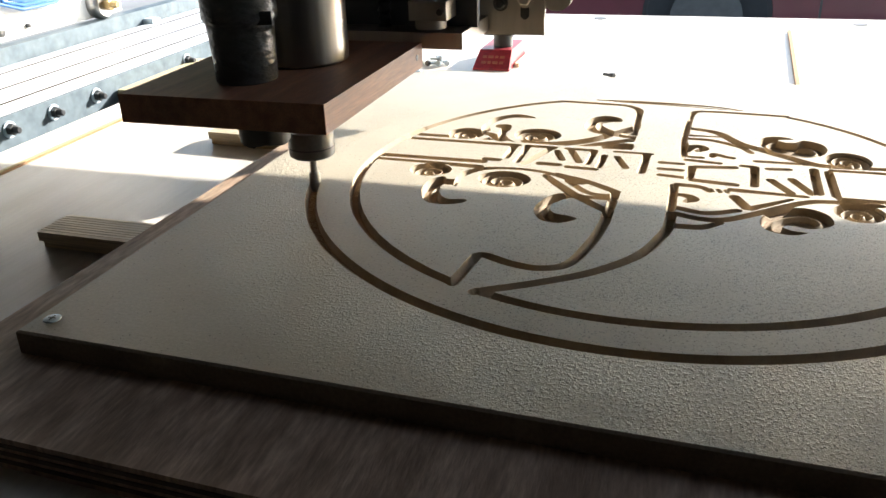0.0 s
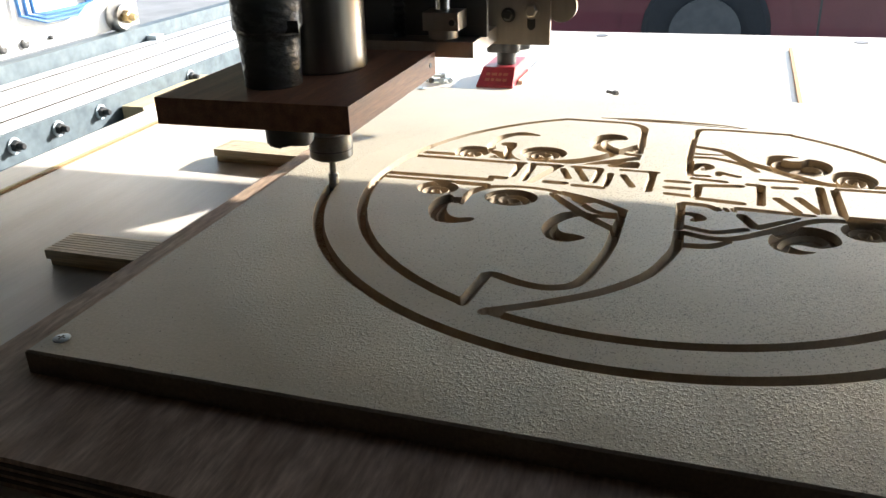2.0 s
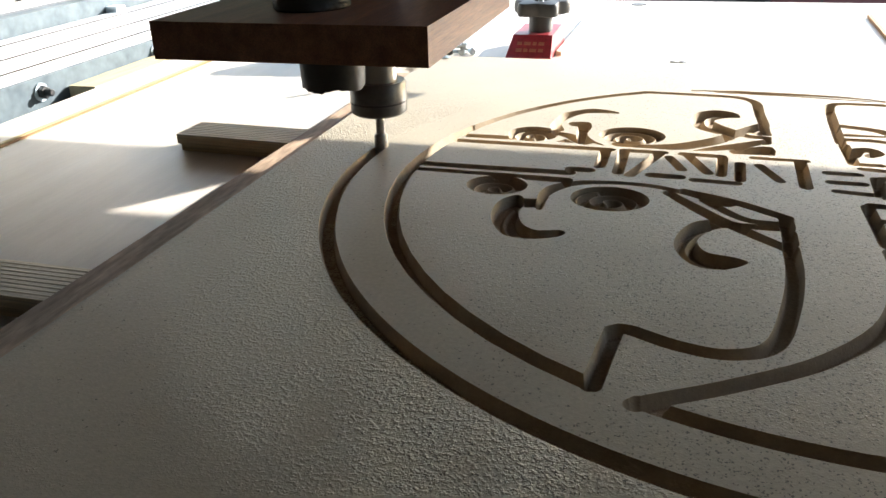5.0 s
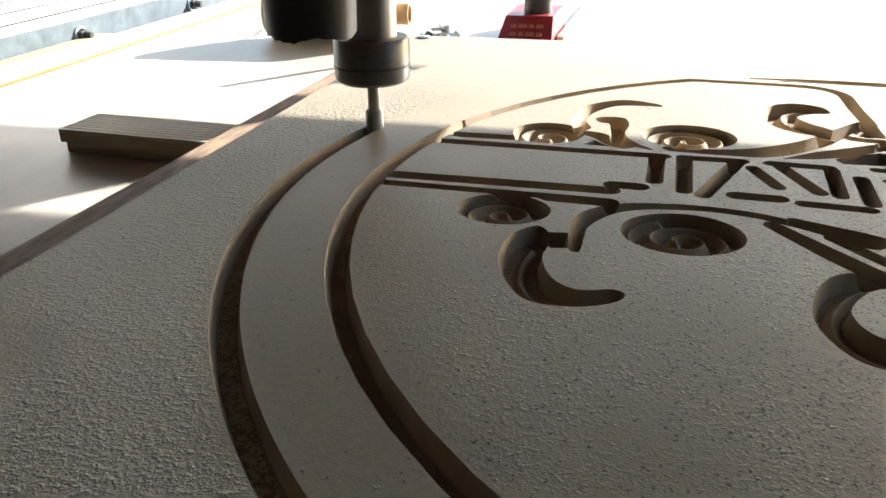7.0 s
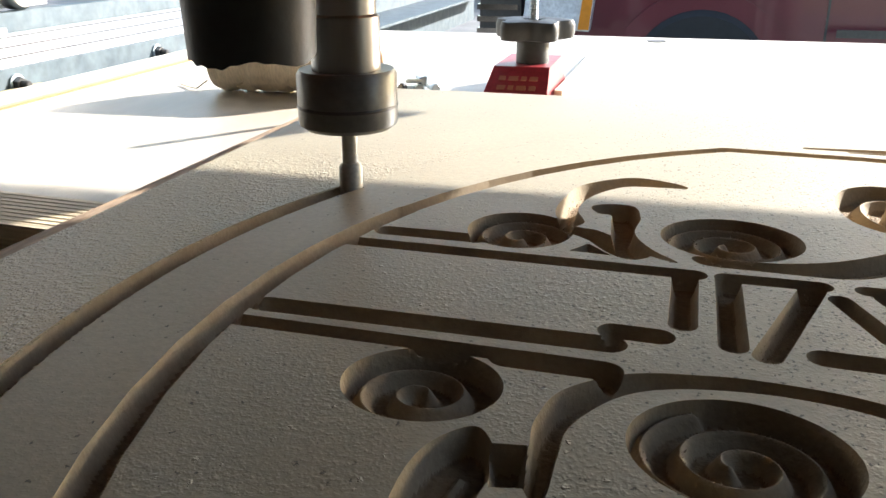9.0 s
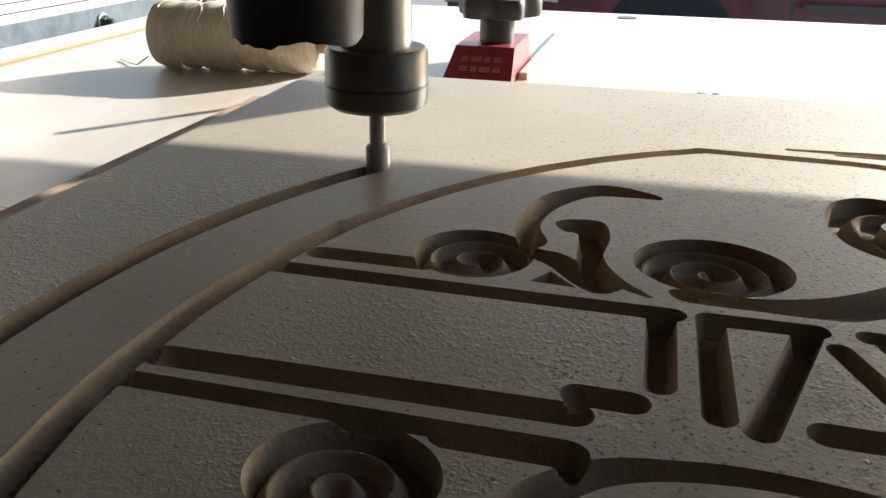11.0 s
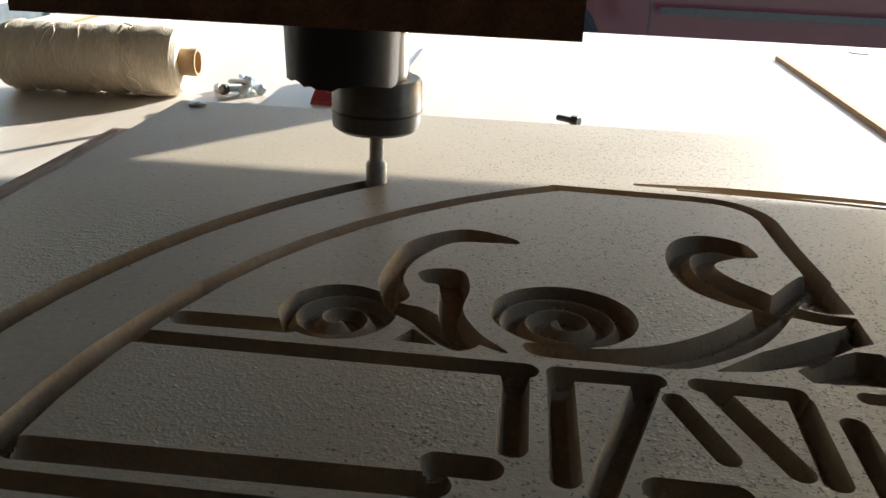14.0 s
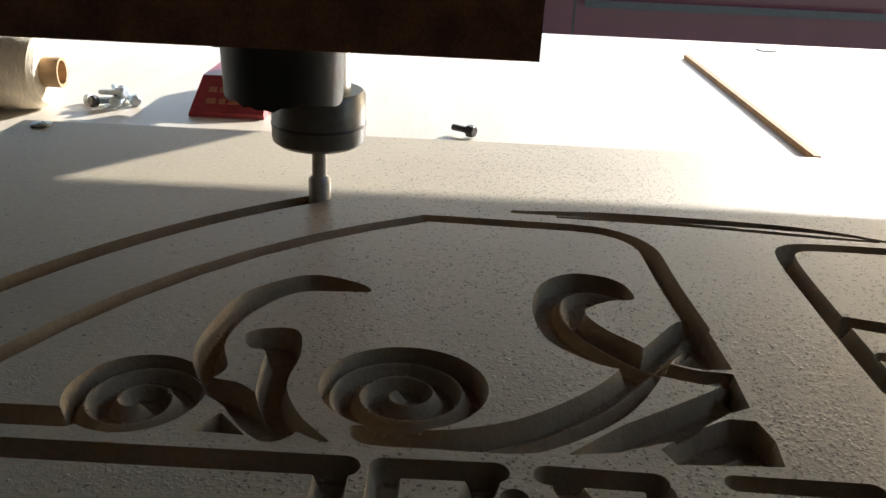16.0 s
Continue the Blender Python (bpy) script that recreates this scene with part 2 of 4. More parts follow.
def tube(points, r, seg=8, bm=None):
    bm = bm or bmesh.new()
    pts = [Vector(p) for p in points]
    rings = []
    for i, p in enumerate(pts):
        d = (pts[min(i + 1, len(pts) - 1)] - pts[max(i - 1, 0)]).normalized()
        u = d.orthogonal().normalized() if i == 0 else (u - d * u.dot(d)).normalized()
        v = d.cross(u)
        rings.append([bm.verts.new(p + r * (math.cos(a) * u + math.sin(a) * v)) for a in [2 * math.pi * k / seg for k in range(seg)]])
    for a, b in zip(rings, rings[1:]):
        for i in range(seg):
            bm.faces.new((a[i], a[(i + 1) % seg], b[(i + 1) % seg], b[i]))
    bm.faces.new(rings[0][::-1])
    bm.faces.new(rings[-1])
    return bm


def spline(pts, step=0.0015):
    """A smooth curve through a few points of the plan."""
    p = [Vector((*q, 0)) for q in pts]
    p = [2 * p[0] - p[1], *p, 2 * p[-1] - p[-2]]
    out = []
    for i in range(1, len(p) - 2):
        n = max(2, int((p[i + 1] - p[i]).length / step))
        for k in range(n):
            t = k / n
            a, b, c, d = p[i - 1], p[i], p[i + 1], p[i + 2]
            v = 0.5 * ((2 * b) + (c - a) * t + (2 * a - 5 * b + 4 * c - d) * t * t + (3 * b - a - 3 * c + d) * t ** 3)
            out.append((v.x, v.y))
    return out + [tuple(pts[-1])]


def arc(cx, cy, r, a0, a1, step=0.0015):
    n = max(4, int(abs(radians(a1 - a0)) * r / step))
    return [(cx + r * math.cos(radians(a0 + (a1 - a0) * i / n)), cy + r * math.sin(radians(a0 + (a1 - a0) * i / n))) for i in range(n + 1)]


def spiral(cx, cy, r0, r1, a0, turns, sy=1.0):
    n = int(abs(turns) * 70)
    return [(cx + (r0 + (r1 - r0) * i / n) * math.cos(radians(a0 + 360 * turns * i / n)),
             cy + sy * (r0 + (r1 - r0) * i / n) * math.sin(radians(a0 + 360 * turns * i / n))) for i in range(n + 1)]


# ---- sizes ----
TABLE = -0.031            # table top below the board's face
SUB = -0.0135             # top of the plywood underlay
FLOOR = -1.05
BOARD = ((-0.002, 0.003), (0.612, -0.0105), (0.612, 0.602), (0.007, 0.604))
CX, CY, R_OUT, R_IN = 0.299, 0.3075, 0.2494, 0.2195
DEPTH = 0.0061

# ---- setting ----
floor = tagged(part("floor", box(-30, 30, -3.6, 60, FLOOR - 0.2, FLOOR), CONCRETE), "grey concrete garage floor and driveway", "floor", kind="structure")
# out of view: enclosure added and placed only to block and shape the light
tagged(part("wall_back", box(-3.2, 1.30, -3.7, -3.6, FLOOR, 1.5), BLOCKER_DARK), "unseen dark back wall added to cut fill light", "wall", kind="structure")
tagged(part("wall_west", box(-2.7, -2.6, -3.6, 0.95, FLOOR, 1.5), BLOCKER_DARK), "unseen dark side wall added to block light", "wall", kind="structure")
tagged(part("wall_east", box(1.30, 1.40, -3.7, 0.20, FLOOR, 1.6), BLOCKER_DARK), "unseen dark side wall added to block light", "wall", kind="structure")
tagged(part("ceiling", box(-3.3, 1.30, -3.7, 0.95, 1.5, 1.6), CEIL), "unseen dark ceiling added to block the sky", "ceiling", kind="structure")
tagged(part("sun_block_header", box(-3.3, 1.30, 0.95, 1.05, 0.52, 1.6), BLOCKER_DARK), "unseen dark header added to block sun and sky", "lintel", kind="structure")


# ---- machine table ----
def machine_table():
    t = thing("machine_table", "pale plywood router table with inlaid slots, dusty", "table", pose(0, 0, 0))
    part("tabletop", box(-0.322, 1.05, -0.09, 1.165, TABLE - 0.018, TABLE), PLY, t)
    part("slot_strip", box(-0.2790, -0.2750, -0.09, 1.16, TABLE, TABLE + 0.0012), YELLOW, t, "yellow inlay strip")
    part("slot_strip", box(-0.2745, -0.2705, -0.09, 1.16, TABLE, TABLE + 0.0008), ORANGE_WOOD, t, "orange-brown inlay line")
    for x, y in ((-0.28, -0.03), (1.0, -0.03), (-0.28, 1.11), (1.0, 1.11)):
        part("leg", box(x - 0.035, x + 0.035, y - 0.035, y + 0.035, FLOOR, TABLE - 0.018), GREY_STEEL, t, bevel=0.003)
    for x, y in ((0.155, 1.130), (0.545, 1.120)):
        part("countersunk_hole", lathe([(0.0105, 0), (0.0105, 0.0009), (0.004, 0.0006)], 20, m=pose(x, y, TABLE)), GREY_STEEL, t)
    return t


machine_table()


def strip(name, label, a, b, w, h, mat):
    d = Vector((b[0] - a[0], b[1] - a[1], 0))
    m = Matrix.Translation((a[0], a[1], TABLE)) @ Matrix.Rotation(math.atan2(d.y, d.x), 4, "Z")
    o = thing(name, label, "wood strip", m)
    bm = box(0, d.length, -w / 2, w / 2, 0, h)
    part("stick_body", bm, mat, o, bevel=h * 0.2)
    return o


strip("wooden_stick", "thin pale wooden stick lying on the table behind the clamp", (0.0958, 0.765), (0.1012, 1.000), 0.006, 0.005, PINE)
strip("wooden_stick", "thin orange wooden stick lying on the sunlit table", (0.4290, 0.7015), (0.4400, 1.045), 0.0045, 0.004, ORANGE_WOOD)


def underlay():
    o = thing("plywood_underlay", "worn dark plywood sheet under the carved board", "plywood sheet")
    rim = [(-0.041, -0.0565), (0.66, -0.0800), (0.66, 0.590), (-0.024, 0.590)]
    part("sheet", prism(rim, TABLE, SUB), [PLY_DARK], o, bevel=0.0008)
    for z in (SUB - 0.003, SUB - 0.0075, SUB - 0.012):
        part("ply_layer", prism([(-0.0412, -0.0571), (0.6602, -0.0806), (0.6602, -0.0790), (-0.0402, -0.0555)], z - 0.002, z), PLY_EDGE, o)


underlay()


# ---- the carved board ----
GROOVES = []


RIDGES = []
AREAS = []


def ridge(pts, peak=-0.0012, steep=3.2):
    """A sharp ridge left standing inside a wide groove."""
    RIDGES.append((pts, peak, steep))


def pocket(outline, slope=0.0015, straight=False):
    """A sunk area with a smooth closed outline, or with a straight-sided one."""
    if not straight:
        k = len(outline)
        ring = spline([outline[i % k] for i in range(-2, k + 3)], 0.0008)
        half = len(ring) // 2
        first = min(range(half), key=lambda i: (ring[i][0] - outline[0][0]) ** 2 + (ring[i][1] - outline[0][1]) ** 2)
        last = half + min(range(len(ring) - half), key=lambda i: (ring[half + i][0] - outline[0][0]) ** 2 + (ring[half + i][1] - outline[0][1]) ** 2)
        outline = ring[first:last]
    AREAS.append((slope, outline))


def wound(cx, cy, rx, ry, a0, turns):
    """A round sunk area with a wound ridge left standing in it."""
    pocket([(cx + rx * math.cos(radians(a)), cy + ry * math.sin(radians(a))) for a in range(0, 360, 6)], straight=True)
    ridge([(cx + x * rx, cy + y * ry) for x, y in spiral(0, 0, 0.93, 0.12, a0, turns)], -0.0020, 1.7)


def groove(pts, w=0.0075, slope=0.0016):
    """A groove along a line of the plan; w: its width, or widths spread along it; slope: the breadth of its rounded wall."""
    ws = w if isinstance(w, tuple) else (w, w)
    k = len(pts) - 1
    GROOVES.append((slope, pts, [float(np.interp(i / k, np.linspace(0, 1, len(ws)), ws)) / 2 for i in range(k + 1)]))


def design():
    # rings
    groove(arc(CX, CY, R_OUT, 123.4, 372), 0.008, 0.0014)
    groove(spiral(CX, CY, 0.2150, 0.2172, 117.6, 40 / 360), 0.0066)
    groove(spiral(CX, CY, 0.2172, 0.2198, 157.6, 86.7 / 360), 0.0075)
    groove(arc(CX, CY, R_IN, 249, 375), 0.0075)
    groove(arc(CX, CY, 0.2010, 59, 12), 0.006)
    # name band: two long rails with a thin rib between their double cuts
    groove([(0.0878, 0.3592), (0.1870, 0.3573)], 0.0066)
    groove([(0.0985, 0.3702), (0.1260, 0.3700)], 0.0074)
    groove([(0.0875, 0.3125), (0.1690, 0.3122)], 0.0078)
    groove([(0.0850, 0.3030), (0.1685, 0.3014)], 0.0056)
    groove([(0.1490, 0.3005), (0.1690, 0.3000)], 0.0080)
    groove([(0.3720, 0.3550), (0.5100, 0.3550)], 0.0058)
    groove([(0.4240, 0.3447), (0.5100, 0.3450)], 0.0058)
    groove([(0.4240, 0.2868), (0.5100, 0.2860)], 0.0070)
    groove([(0.3540, 0.2895), (0.4020, 0.2862)], (0.0075, 0.0050))
    # plain bars across the band in place of the lettering
    groove([(0.1847, 0.3570), (0.1842, 0.3262)], 0.0068)
    groove([(0.1952, 0.3570), (0.1948, 0.3180)], 0.0066)
    groove([(0.1695, 0.3190), (0.1790, 0.3186)], 0.0076)
    for ax, ay, bx, by, w in ((0.1950, 0.3573, 0.2172, 0.3572, 0.0064), (0.2282, 0.3570, 0.2495, 0.3560, 0.0062), (0.2665, 0.3570, 0.2940, 0.3560, 0.0052),
                              (0.2150, 0.3540, 0.2015, 0.3150, 0.0066), (0.2208, 0.3495, 0.2282, 0.3290, 0.0058), (0.2318, 0.3530, 0.2420, 0.3260, 0.0062),
                              (0.2130, 0.3170, 0.2270, 0.3165, 0.0076), (0.2350, 0.3135, 0.2560, 0.3120, 0.0062), (0.2500, 0.3530, 0.2485, 0.3240, 0.0062),
                              (0.2590, 0.3450, 0.2580, 0.3180, 0.0062), (0.2690, 0.3440, 0.2780, 0.3200, 0.0058), (0.2910, 0.3530, 0.2900, 0.3130, 0.0070),
                              (0.3030, 0.3380, 0.3180, 0.3375, 0.0058), (0.3030, 0.3235, 0.3180, 0.3230, 0.0062), (0.3040, 0.3100, 0.3210, 0.3075, 0.0058),
                              (0.3215, 0.3480, 0.3450, 0.3445, 0.0058), (0.3290, 0.3330, 0.3560, 0.3370, 0.0070), (0.3270, 0.3040, 0.3560, 0.3000, 0.0070),
                              (0.3260, 0.3320, 0.3245, 0.3100, 0.0070), (0.3620, 0.3420, 0.3690, 0.3415, 0.0060), (0.3705, 0.3400, 0.3690, 0.3010, 0.0070),
                              (0.3800, 0.3390, 0.3940, 0.3405, 0.0060), (0.3805, 0.3150, 0.3925, 0.2915, 0.0068), (0.3950, 0.3190, 0.4060, 0.2930, 0.0068),
                              (0.4115, 0.3440, 0.4108, 0.2940, 0.0070), (0.4212, 0.3400, 0.4215, 0.2910, 0.0066)):
        groove([(ax, ay), (bx, by)], w)
    # upper ornaments
    pocket([(0.1852, 0.4370), (0.1816, 0.4423), (0.1663, 0.4466), (0.1505, 0.4338), (0.1456, 0.4166), (0.1448, 0.3999), (0.1499, 0.3875), (0.1548, 0.3922),
            (0.1515, 0.4050), (0.1545, 0.4203), (0.1640, 0.4338), (0.1765, 0.4362)])
    pocket([(0.1553, 0.4086), (0.1600, 0.4127), (0.1685, 0.4122), (0.1712, 0.4007), (0.1703, 0.3861), (0.1754, 0.3740), (0.1828, 0.3650), (0.1750, 0.3685),
            (0.1650, 0.3788), (0.1628, 0.3920), (0.1622, 0.4010), (0.1580, 0.4025)])
    pocket([(0.1500, 0.3880), (0.1547, 0.3872), (0.1612, 0.3846), (0.1745, 0.3705), (0.1735, 0.3655), (0.1689, 0.3641), (0.1630, 0.3690), (0.1575, 0.3767), (0.1515, 0.3820)])
    pocket([(0.1535, 0.3668), (0.1580, 0.3740), (0.1650, 0.3660)], straight=True)
    wound(0.1370, 0.3810, 0.0158, 0.0160, 20, 1.8)
    wound(0.1975, 0.3880, 0.0200, 0.0180, 245, -2.3)
    pocket([(0.1870, 0.3710), (0.1990, 0.3705), (0.2112, 0.3718), (0.2263, 0.3778), (0.2439, 0.3918), (0.2581, 0.4098), (0.2719, 0.4267), (0.2765, 0.4230),
            (0.2690, 0.4115), (0.2601, 0.3962), (0.2530, 0.3850), (0.2455, 0.3765), (0.2340, 0.3680), (0.2240, 0.3638), (0.2060, 0.3640), (0.1898, 0.3650)])
    pocket([(0.2625, 0.4404), (0.2595, 0.4521), (0.2472, 0.4564), (0.2364, 0.4487), (0.2316, 0.4324), (0.2340, 0.4137), (0.2447, 0.4023), (0.2566, 0.3985),
            (0.2725, 0.3940), (0.2790, 0.3995), (0.2690, 0.4012), (0.2600, 0.4065), (0.2583, 0.4121), (0.2505, 0.4207), (0.2466, 0.4307), (0.2545, 0.4378)])
    pocket([(0.2725, 0.4210), (0.2790, 0.4235), (0.2795, 0.4020), (0.2720, 0.4012), (0.2650, 0.4035)], straight=True)
    pocket([(0.2728, 0.3925), (0.2790, 0.3995), (0.2783, 0.3849), (0.2722, 0.3818), (0.2579, 0.3708), (0.2440, 0.3655), (0.2330, 0.3640), (0.2466, 0.3755), (0.2600, 0.3840)], straight=True)
    pocket([(0.2534, 0.3674), (0.2620, 0.3745), (0.2718, 0.3799), (0.2780, 0.3795), (0.2797, 0.3720), (0.2785, 0.3630), (0.2556, 0.3622)], straight=True)
    # the large initial: its two flanks, foot and top
    groove([(0.1995, 0.4985), (0.2520, 0.4955)] + arc(0.2535, 0.4735, 0.0215, 88, 5) + [(0.2752, 0.4500), (0.2765, 0.4235)], 0.0068)
    groove(spline([(0.4000, 0.4830), (0.3700, 0.4855), (0.3400, 0.4870), (0.3255, 0.4850), (0.3205, 0.4740), (0.3185, 0.4420), (0.3175, 0.4150), (0.3170, 0.3950)]), 0.0065)
    groove([(0.3180, 0.3900), (0.3185, 0.3560)], 0.0066)
    groove(spline([(0.2320, 0.5090), (0.2700, 0.5092), (0.3150, 0.5065), (0.3450, 0.5020), (0.3640, 0.4955)]), (0.0030, 0.0062, 0.0062, 0.0050, 0.0020))
    groove(spline([(0.2480, 0.5055), (0.2900, 0.5035), (0.3300, 0.4985), (0.3600, 0.4950)]), (0.0020, 0.0032, 0.0030, 0.0020))
    groove([(0.2045, 0.1085), (0.2085, 0.1460)], 0.0075)
    groove(spline([(0.2085, 0.1460), (0.2135, 0.1475), (0.2310, 0.1400), (0.2480, 0.1380), (0.2630, 0.1475), (0.2712, 0.1780), (0.2752, 0.2080), (0.2758, 0.2330)]), 0.0075)
    groove([(0.2762, 0.2380), (0.2765, 0.2500)], 0.0070)
    groove([(0.2765, 0.2570), (0.2765, 0.2660)], 0.0070)
    groove(spline([(0.2190, 0.1010), (0.2270, 0.1060), (0.2490, 0.1190), (0.2780, 0.1400), (0.3010, 0.1680), (0.3120, 0.1980), (0.3155, 0.2150), (0.3160, 0.2370)]), 0.0075)
    groove([(0.3155, 0.2440), (0.3150, 0.2900)], 0.0066)
    # lower ornaments
    pocket([(0.1478, 0.2735), (0.1411, 0.2646), (0.1400, 0.2487), (0.1442, 0.2337), (0.1527, 0.2214), (0.1652, 0.2200), (0.1760, 0.2248), (0.1788, 0.2299),
            (0.1755, 0.2328), (0.1655, 0.2306), (0.1576, 0.2368), (0.1533, 0.2497), (0.1540, 0.2605), (0.1525, 0.2690)])
    pocket([(0.1515, 0.2690), (0.1586, 0.2700), (0.1605, 0.2580), (0.1545, 0.2568)], straight=True)
    pocket([(0.1600, 0.2575), (0.1588, 0.2700), (0.1585, 0.2790), (0.1620, 0.2905), (0.1738, 0.3000), (0.1870, 0.3030), (0.2004, 0.3038), (0.2187, 0.3012), (0.2355, 0.2934), (0.2543, 0.2840),
            (0.2500, 0.2775), (0.2330, 0.2885), (0.2166, 0.2962), (0.2000, 0.2985), (0.1830, 0.2962), (0.1723, 0.2900), (0.1650, 0.2780), (0.1640, 0.2680), (0.1635, 0.2560)])
    wound(0.1345, 0.2862, 0.0163, 0.0142, -20, -1.8)
    wound(0.1943, 0.2775, 0.0196, 0.0171, 115, 2.3)
    groove(spline([(0.2300, 0.2965), (0.2546, 0.2844), (0.2767, 0.2684)]), (0.0050, 0.0072, 0.0072))
    groove(spline([(0.2226, 0.2910), (0.2412, 0.2663), (0.2556, 0.2505), (0.2734, 0.2330)]), (0.0060, 0.0082, 0.0080, 0.0070))
    groove(spline([(0.2400, 0.2840), (0.2578, 0.2630), (0.2750, 0.2600)]), 0.0058)
    pocket([(0.2574, 0.2139), (0.2467, 0.2052), (0.2342, 0.2085), (0.2271, 0.2247), (0.2292, 0.2425), (0.2364, 0.2559), (0.2480, 0.2600), (0.2570, 0.2570),
            (0.2532, 0.2524), (0.2440, 0.2470), (0.2370, 0.2340), (0.2408, 0.2220), (0.2525, 0.2187)])
    groove([(0.2569, 0.2545), (0.2765, 0.2545)], 0.0062)
    # ornaments past the initial
    groove(spline([(0.3224, 0.4311), (0.3433, 0.4221), (0.3609, 0.3961), (0.3817, 0.3800), (0.4048, 0.3610), (0.4234, 0.3530), (0.4607, 0.3535)]), (0.0070, 0.0090, 0.0095, 0.0110, 0.0100, 0.0070, 0.0050))
    groove(spline([(0.3190, 0.4020), (0.3391, 0.4008), (0.3600, 0.3880), (0.3690, 0.3745)]), (0.0060, 0.0065, 0.0065, 0.0050))
    groove([(0.3230, 0.4115), (0.3470, 0.4115)], (0.0055, 0.0030))
    groove(spline([(0.3210, 0.3700), (0.3235, 0.3800), (0.3300, 0.3830), (0.3335, 0.3770), (0.3290, 0.3715)]), (0.0060, 0.0085, 0.0090, 0.0080, 0.0060))
    groove([(0.3215, 0.3555), (0.3320, 0.3555)], 0.0056)
    groove(spline([(0.3400, 0.3600), (0.3410, 0.3660), (0.3480, 0.3620), (0.3545, 0.3590)]), 0.0062)
    pocket([(0.4025, 0.4166), (0.3919, 0.4215), (0.3800, 0.4170), (0.3755, 0.4040), (0.3770, 0.3920), (0.3880, 0.3790), (0.4060, 0.3705), (0.4200, 0.3780), (0.4255, 0.3930),
            (0.4226, 0.4072), (0.4108, 0.4150), (0.4030, 0.4080), (0.3960, 0.4070), (0.3900, 0.4110), (0.3950, 0.4140)])
    wound(0.4378, 0.3690, 0.0165, 0.0195, 295, 2.3)
    groove(spline([(0.3175, 0.2925), (0.3331, 0.2905), (0.3394, 0.2835)]), (0.0070, 0.0070, 0.0050))
    for x in (0.3405, 0.3457, 0.3508):
        groove([(x - 0.0008, 0.2880), (x + 0.0006, 0.2835)], 0.0036)
    groove(spline([(0.3190, 0.2725), (0.3244, 0.2715), (0.3290, 0.2660), (0.3250, 0.2612)]), (0.0060, 0.0080, 0.0085, 0.0060))
    groove(spline([(0.3190, 0.2480), (0.3380, 0.2425), (0.3574, 0.2515)]), 0.0066)
    groove([(0.3558, 0.2760), (0.3634, 0.2575)], 0.0080)
    groove([(0.3660, 0.2570), (0.3920, 0.2790)], (0.0075, 0.0040))
    groove(spline([(0.3185, 0.2375), (0.3348, 0.2320), (0.3503, 0.2345), (0.3696, 0.2493), (0.3986, 0.2740), (0.4167, 0.2800), (0.4466, 0.2790)]), 0.0072)
    groove(spline([(0.3190, 0.2170), (0.3351, 0.2185), (0.3470, 0.2280)]), (0.0080, 0.0080, 0.0050))
    pocket([(0.3983, 0.2235), (0.3883, 0.2180), (0.3760, 0.2215), (0.3710, 0.2330), (0.3740, 0.2480), (0.3857, 0.2620), (0.4015, 0.2650), (0.4130, 0.2560), (0.4145, 0.2400),
            (0.4020, 0.2305), (0.3900, 0.2330), (0.3840, 0.2300), (0.3900, 0.2250)])
    wound(0.4325, 0.2640, 0.0158, 0.0165, 65, -2.3)
    # ridges inside the broad strokes
    ridge(spline([(0.2590, 0.4455), (0.2495, 0.4485), (0.2420, 0.4430), (0.2405, 0.4315), (0.2440, 0.4205), (0.2530, 0.4085), (0.2600, 0.4025), (0.2700, 0.3985), (0.2790, 0.4000)]), -0.0025, 1.3)
    ridge(spline([(0.2130, 0.3665), (0.2320, 0.3755), (0.2480, 0.3885), (0.2613, 0.4044), (0.2735, 0.4225)]), -0.0029, 1.3)
    ridge([(0.2640, 0.4045), (0.2720, 0.4120), (0.2745, 0.4015)], -0.0023, 1.5)
    ridge([(0.2728, 0.3922), (0.2755, 0.3840)], -0.0023, 1.5)
    ridge([(0.2601, 0.3631), (0.2717, 0.3697), (0.2719, 0.3630)], -0.0029, 1.5)
    ridge(spline([(0.1690, 0.4385), (0.1590, 0.4320), (0.1520, 0.4200), (0.1500, 0.4060), (0.1515, 0.3930)]), -0.0044, 1.2)
    ridge([(0.1500, 0.3880), (0.1525, 0.3905), (0.1555, 0.3890)], -0.0022, 1.5)
    ridge(spline([(0.1650, 0.2250), (0.1545, 0.2290), (0.1480, 0.2400), (0.1465, 0.2530), (0.1480, 0.2640)]), -0.0044, 1.2)
    ridge(spline([(0.2500, 0.2110), (0.2400, 0.2130), (0.2330, 0.2230), (0.2330, 0.2360), (0.2400, 0.2500), (0.2500, 0.2560)]), -0.0029, 1.3)
    ridge(spline([(0.2300, 0.2830), (0.2420, 0.2665), (0.2560, 0.2510), (0.2700, 0.2370)]), -0.0034, 1.3)
    ridge(spline([(0.3970, 0.4130), (0.3860, 0.4110), (0.3810, 0.4000), (0.3900, 0.3860), (0.4060, 0.3790), (0.4170, 0.3870), (0.4150, 0.3990), (0.4060, 0.4010)]), -0.0022, 1.5)
    ridge(spline([(0.3870, 0.2225), (0.3770, 0.2300), (0.3800, 0.2440), (0.3910, 0.2540), (0.4030, 0.2550), (0.4080, 0.2450), (0.4000, 0.2380), (0.3900, 0.2410)]), -0.0022, 1.5)
    ridge(spline([(0.3560, 0.4030), (0.3817, 0.3830), (0.4048, 0.3635)]), -0.0023, 1.5)


design()


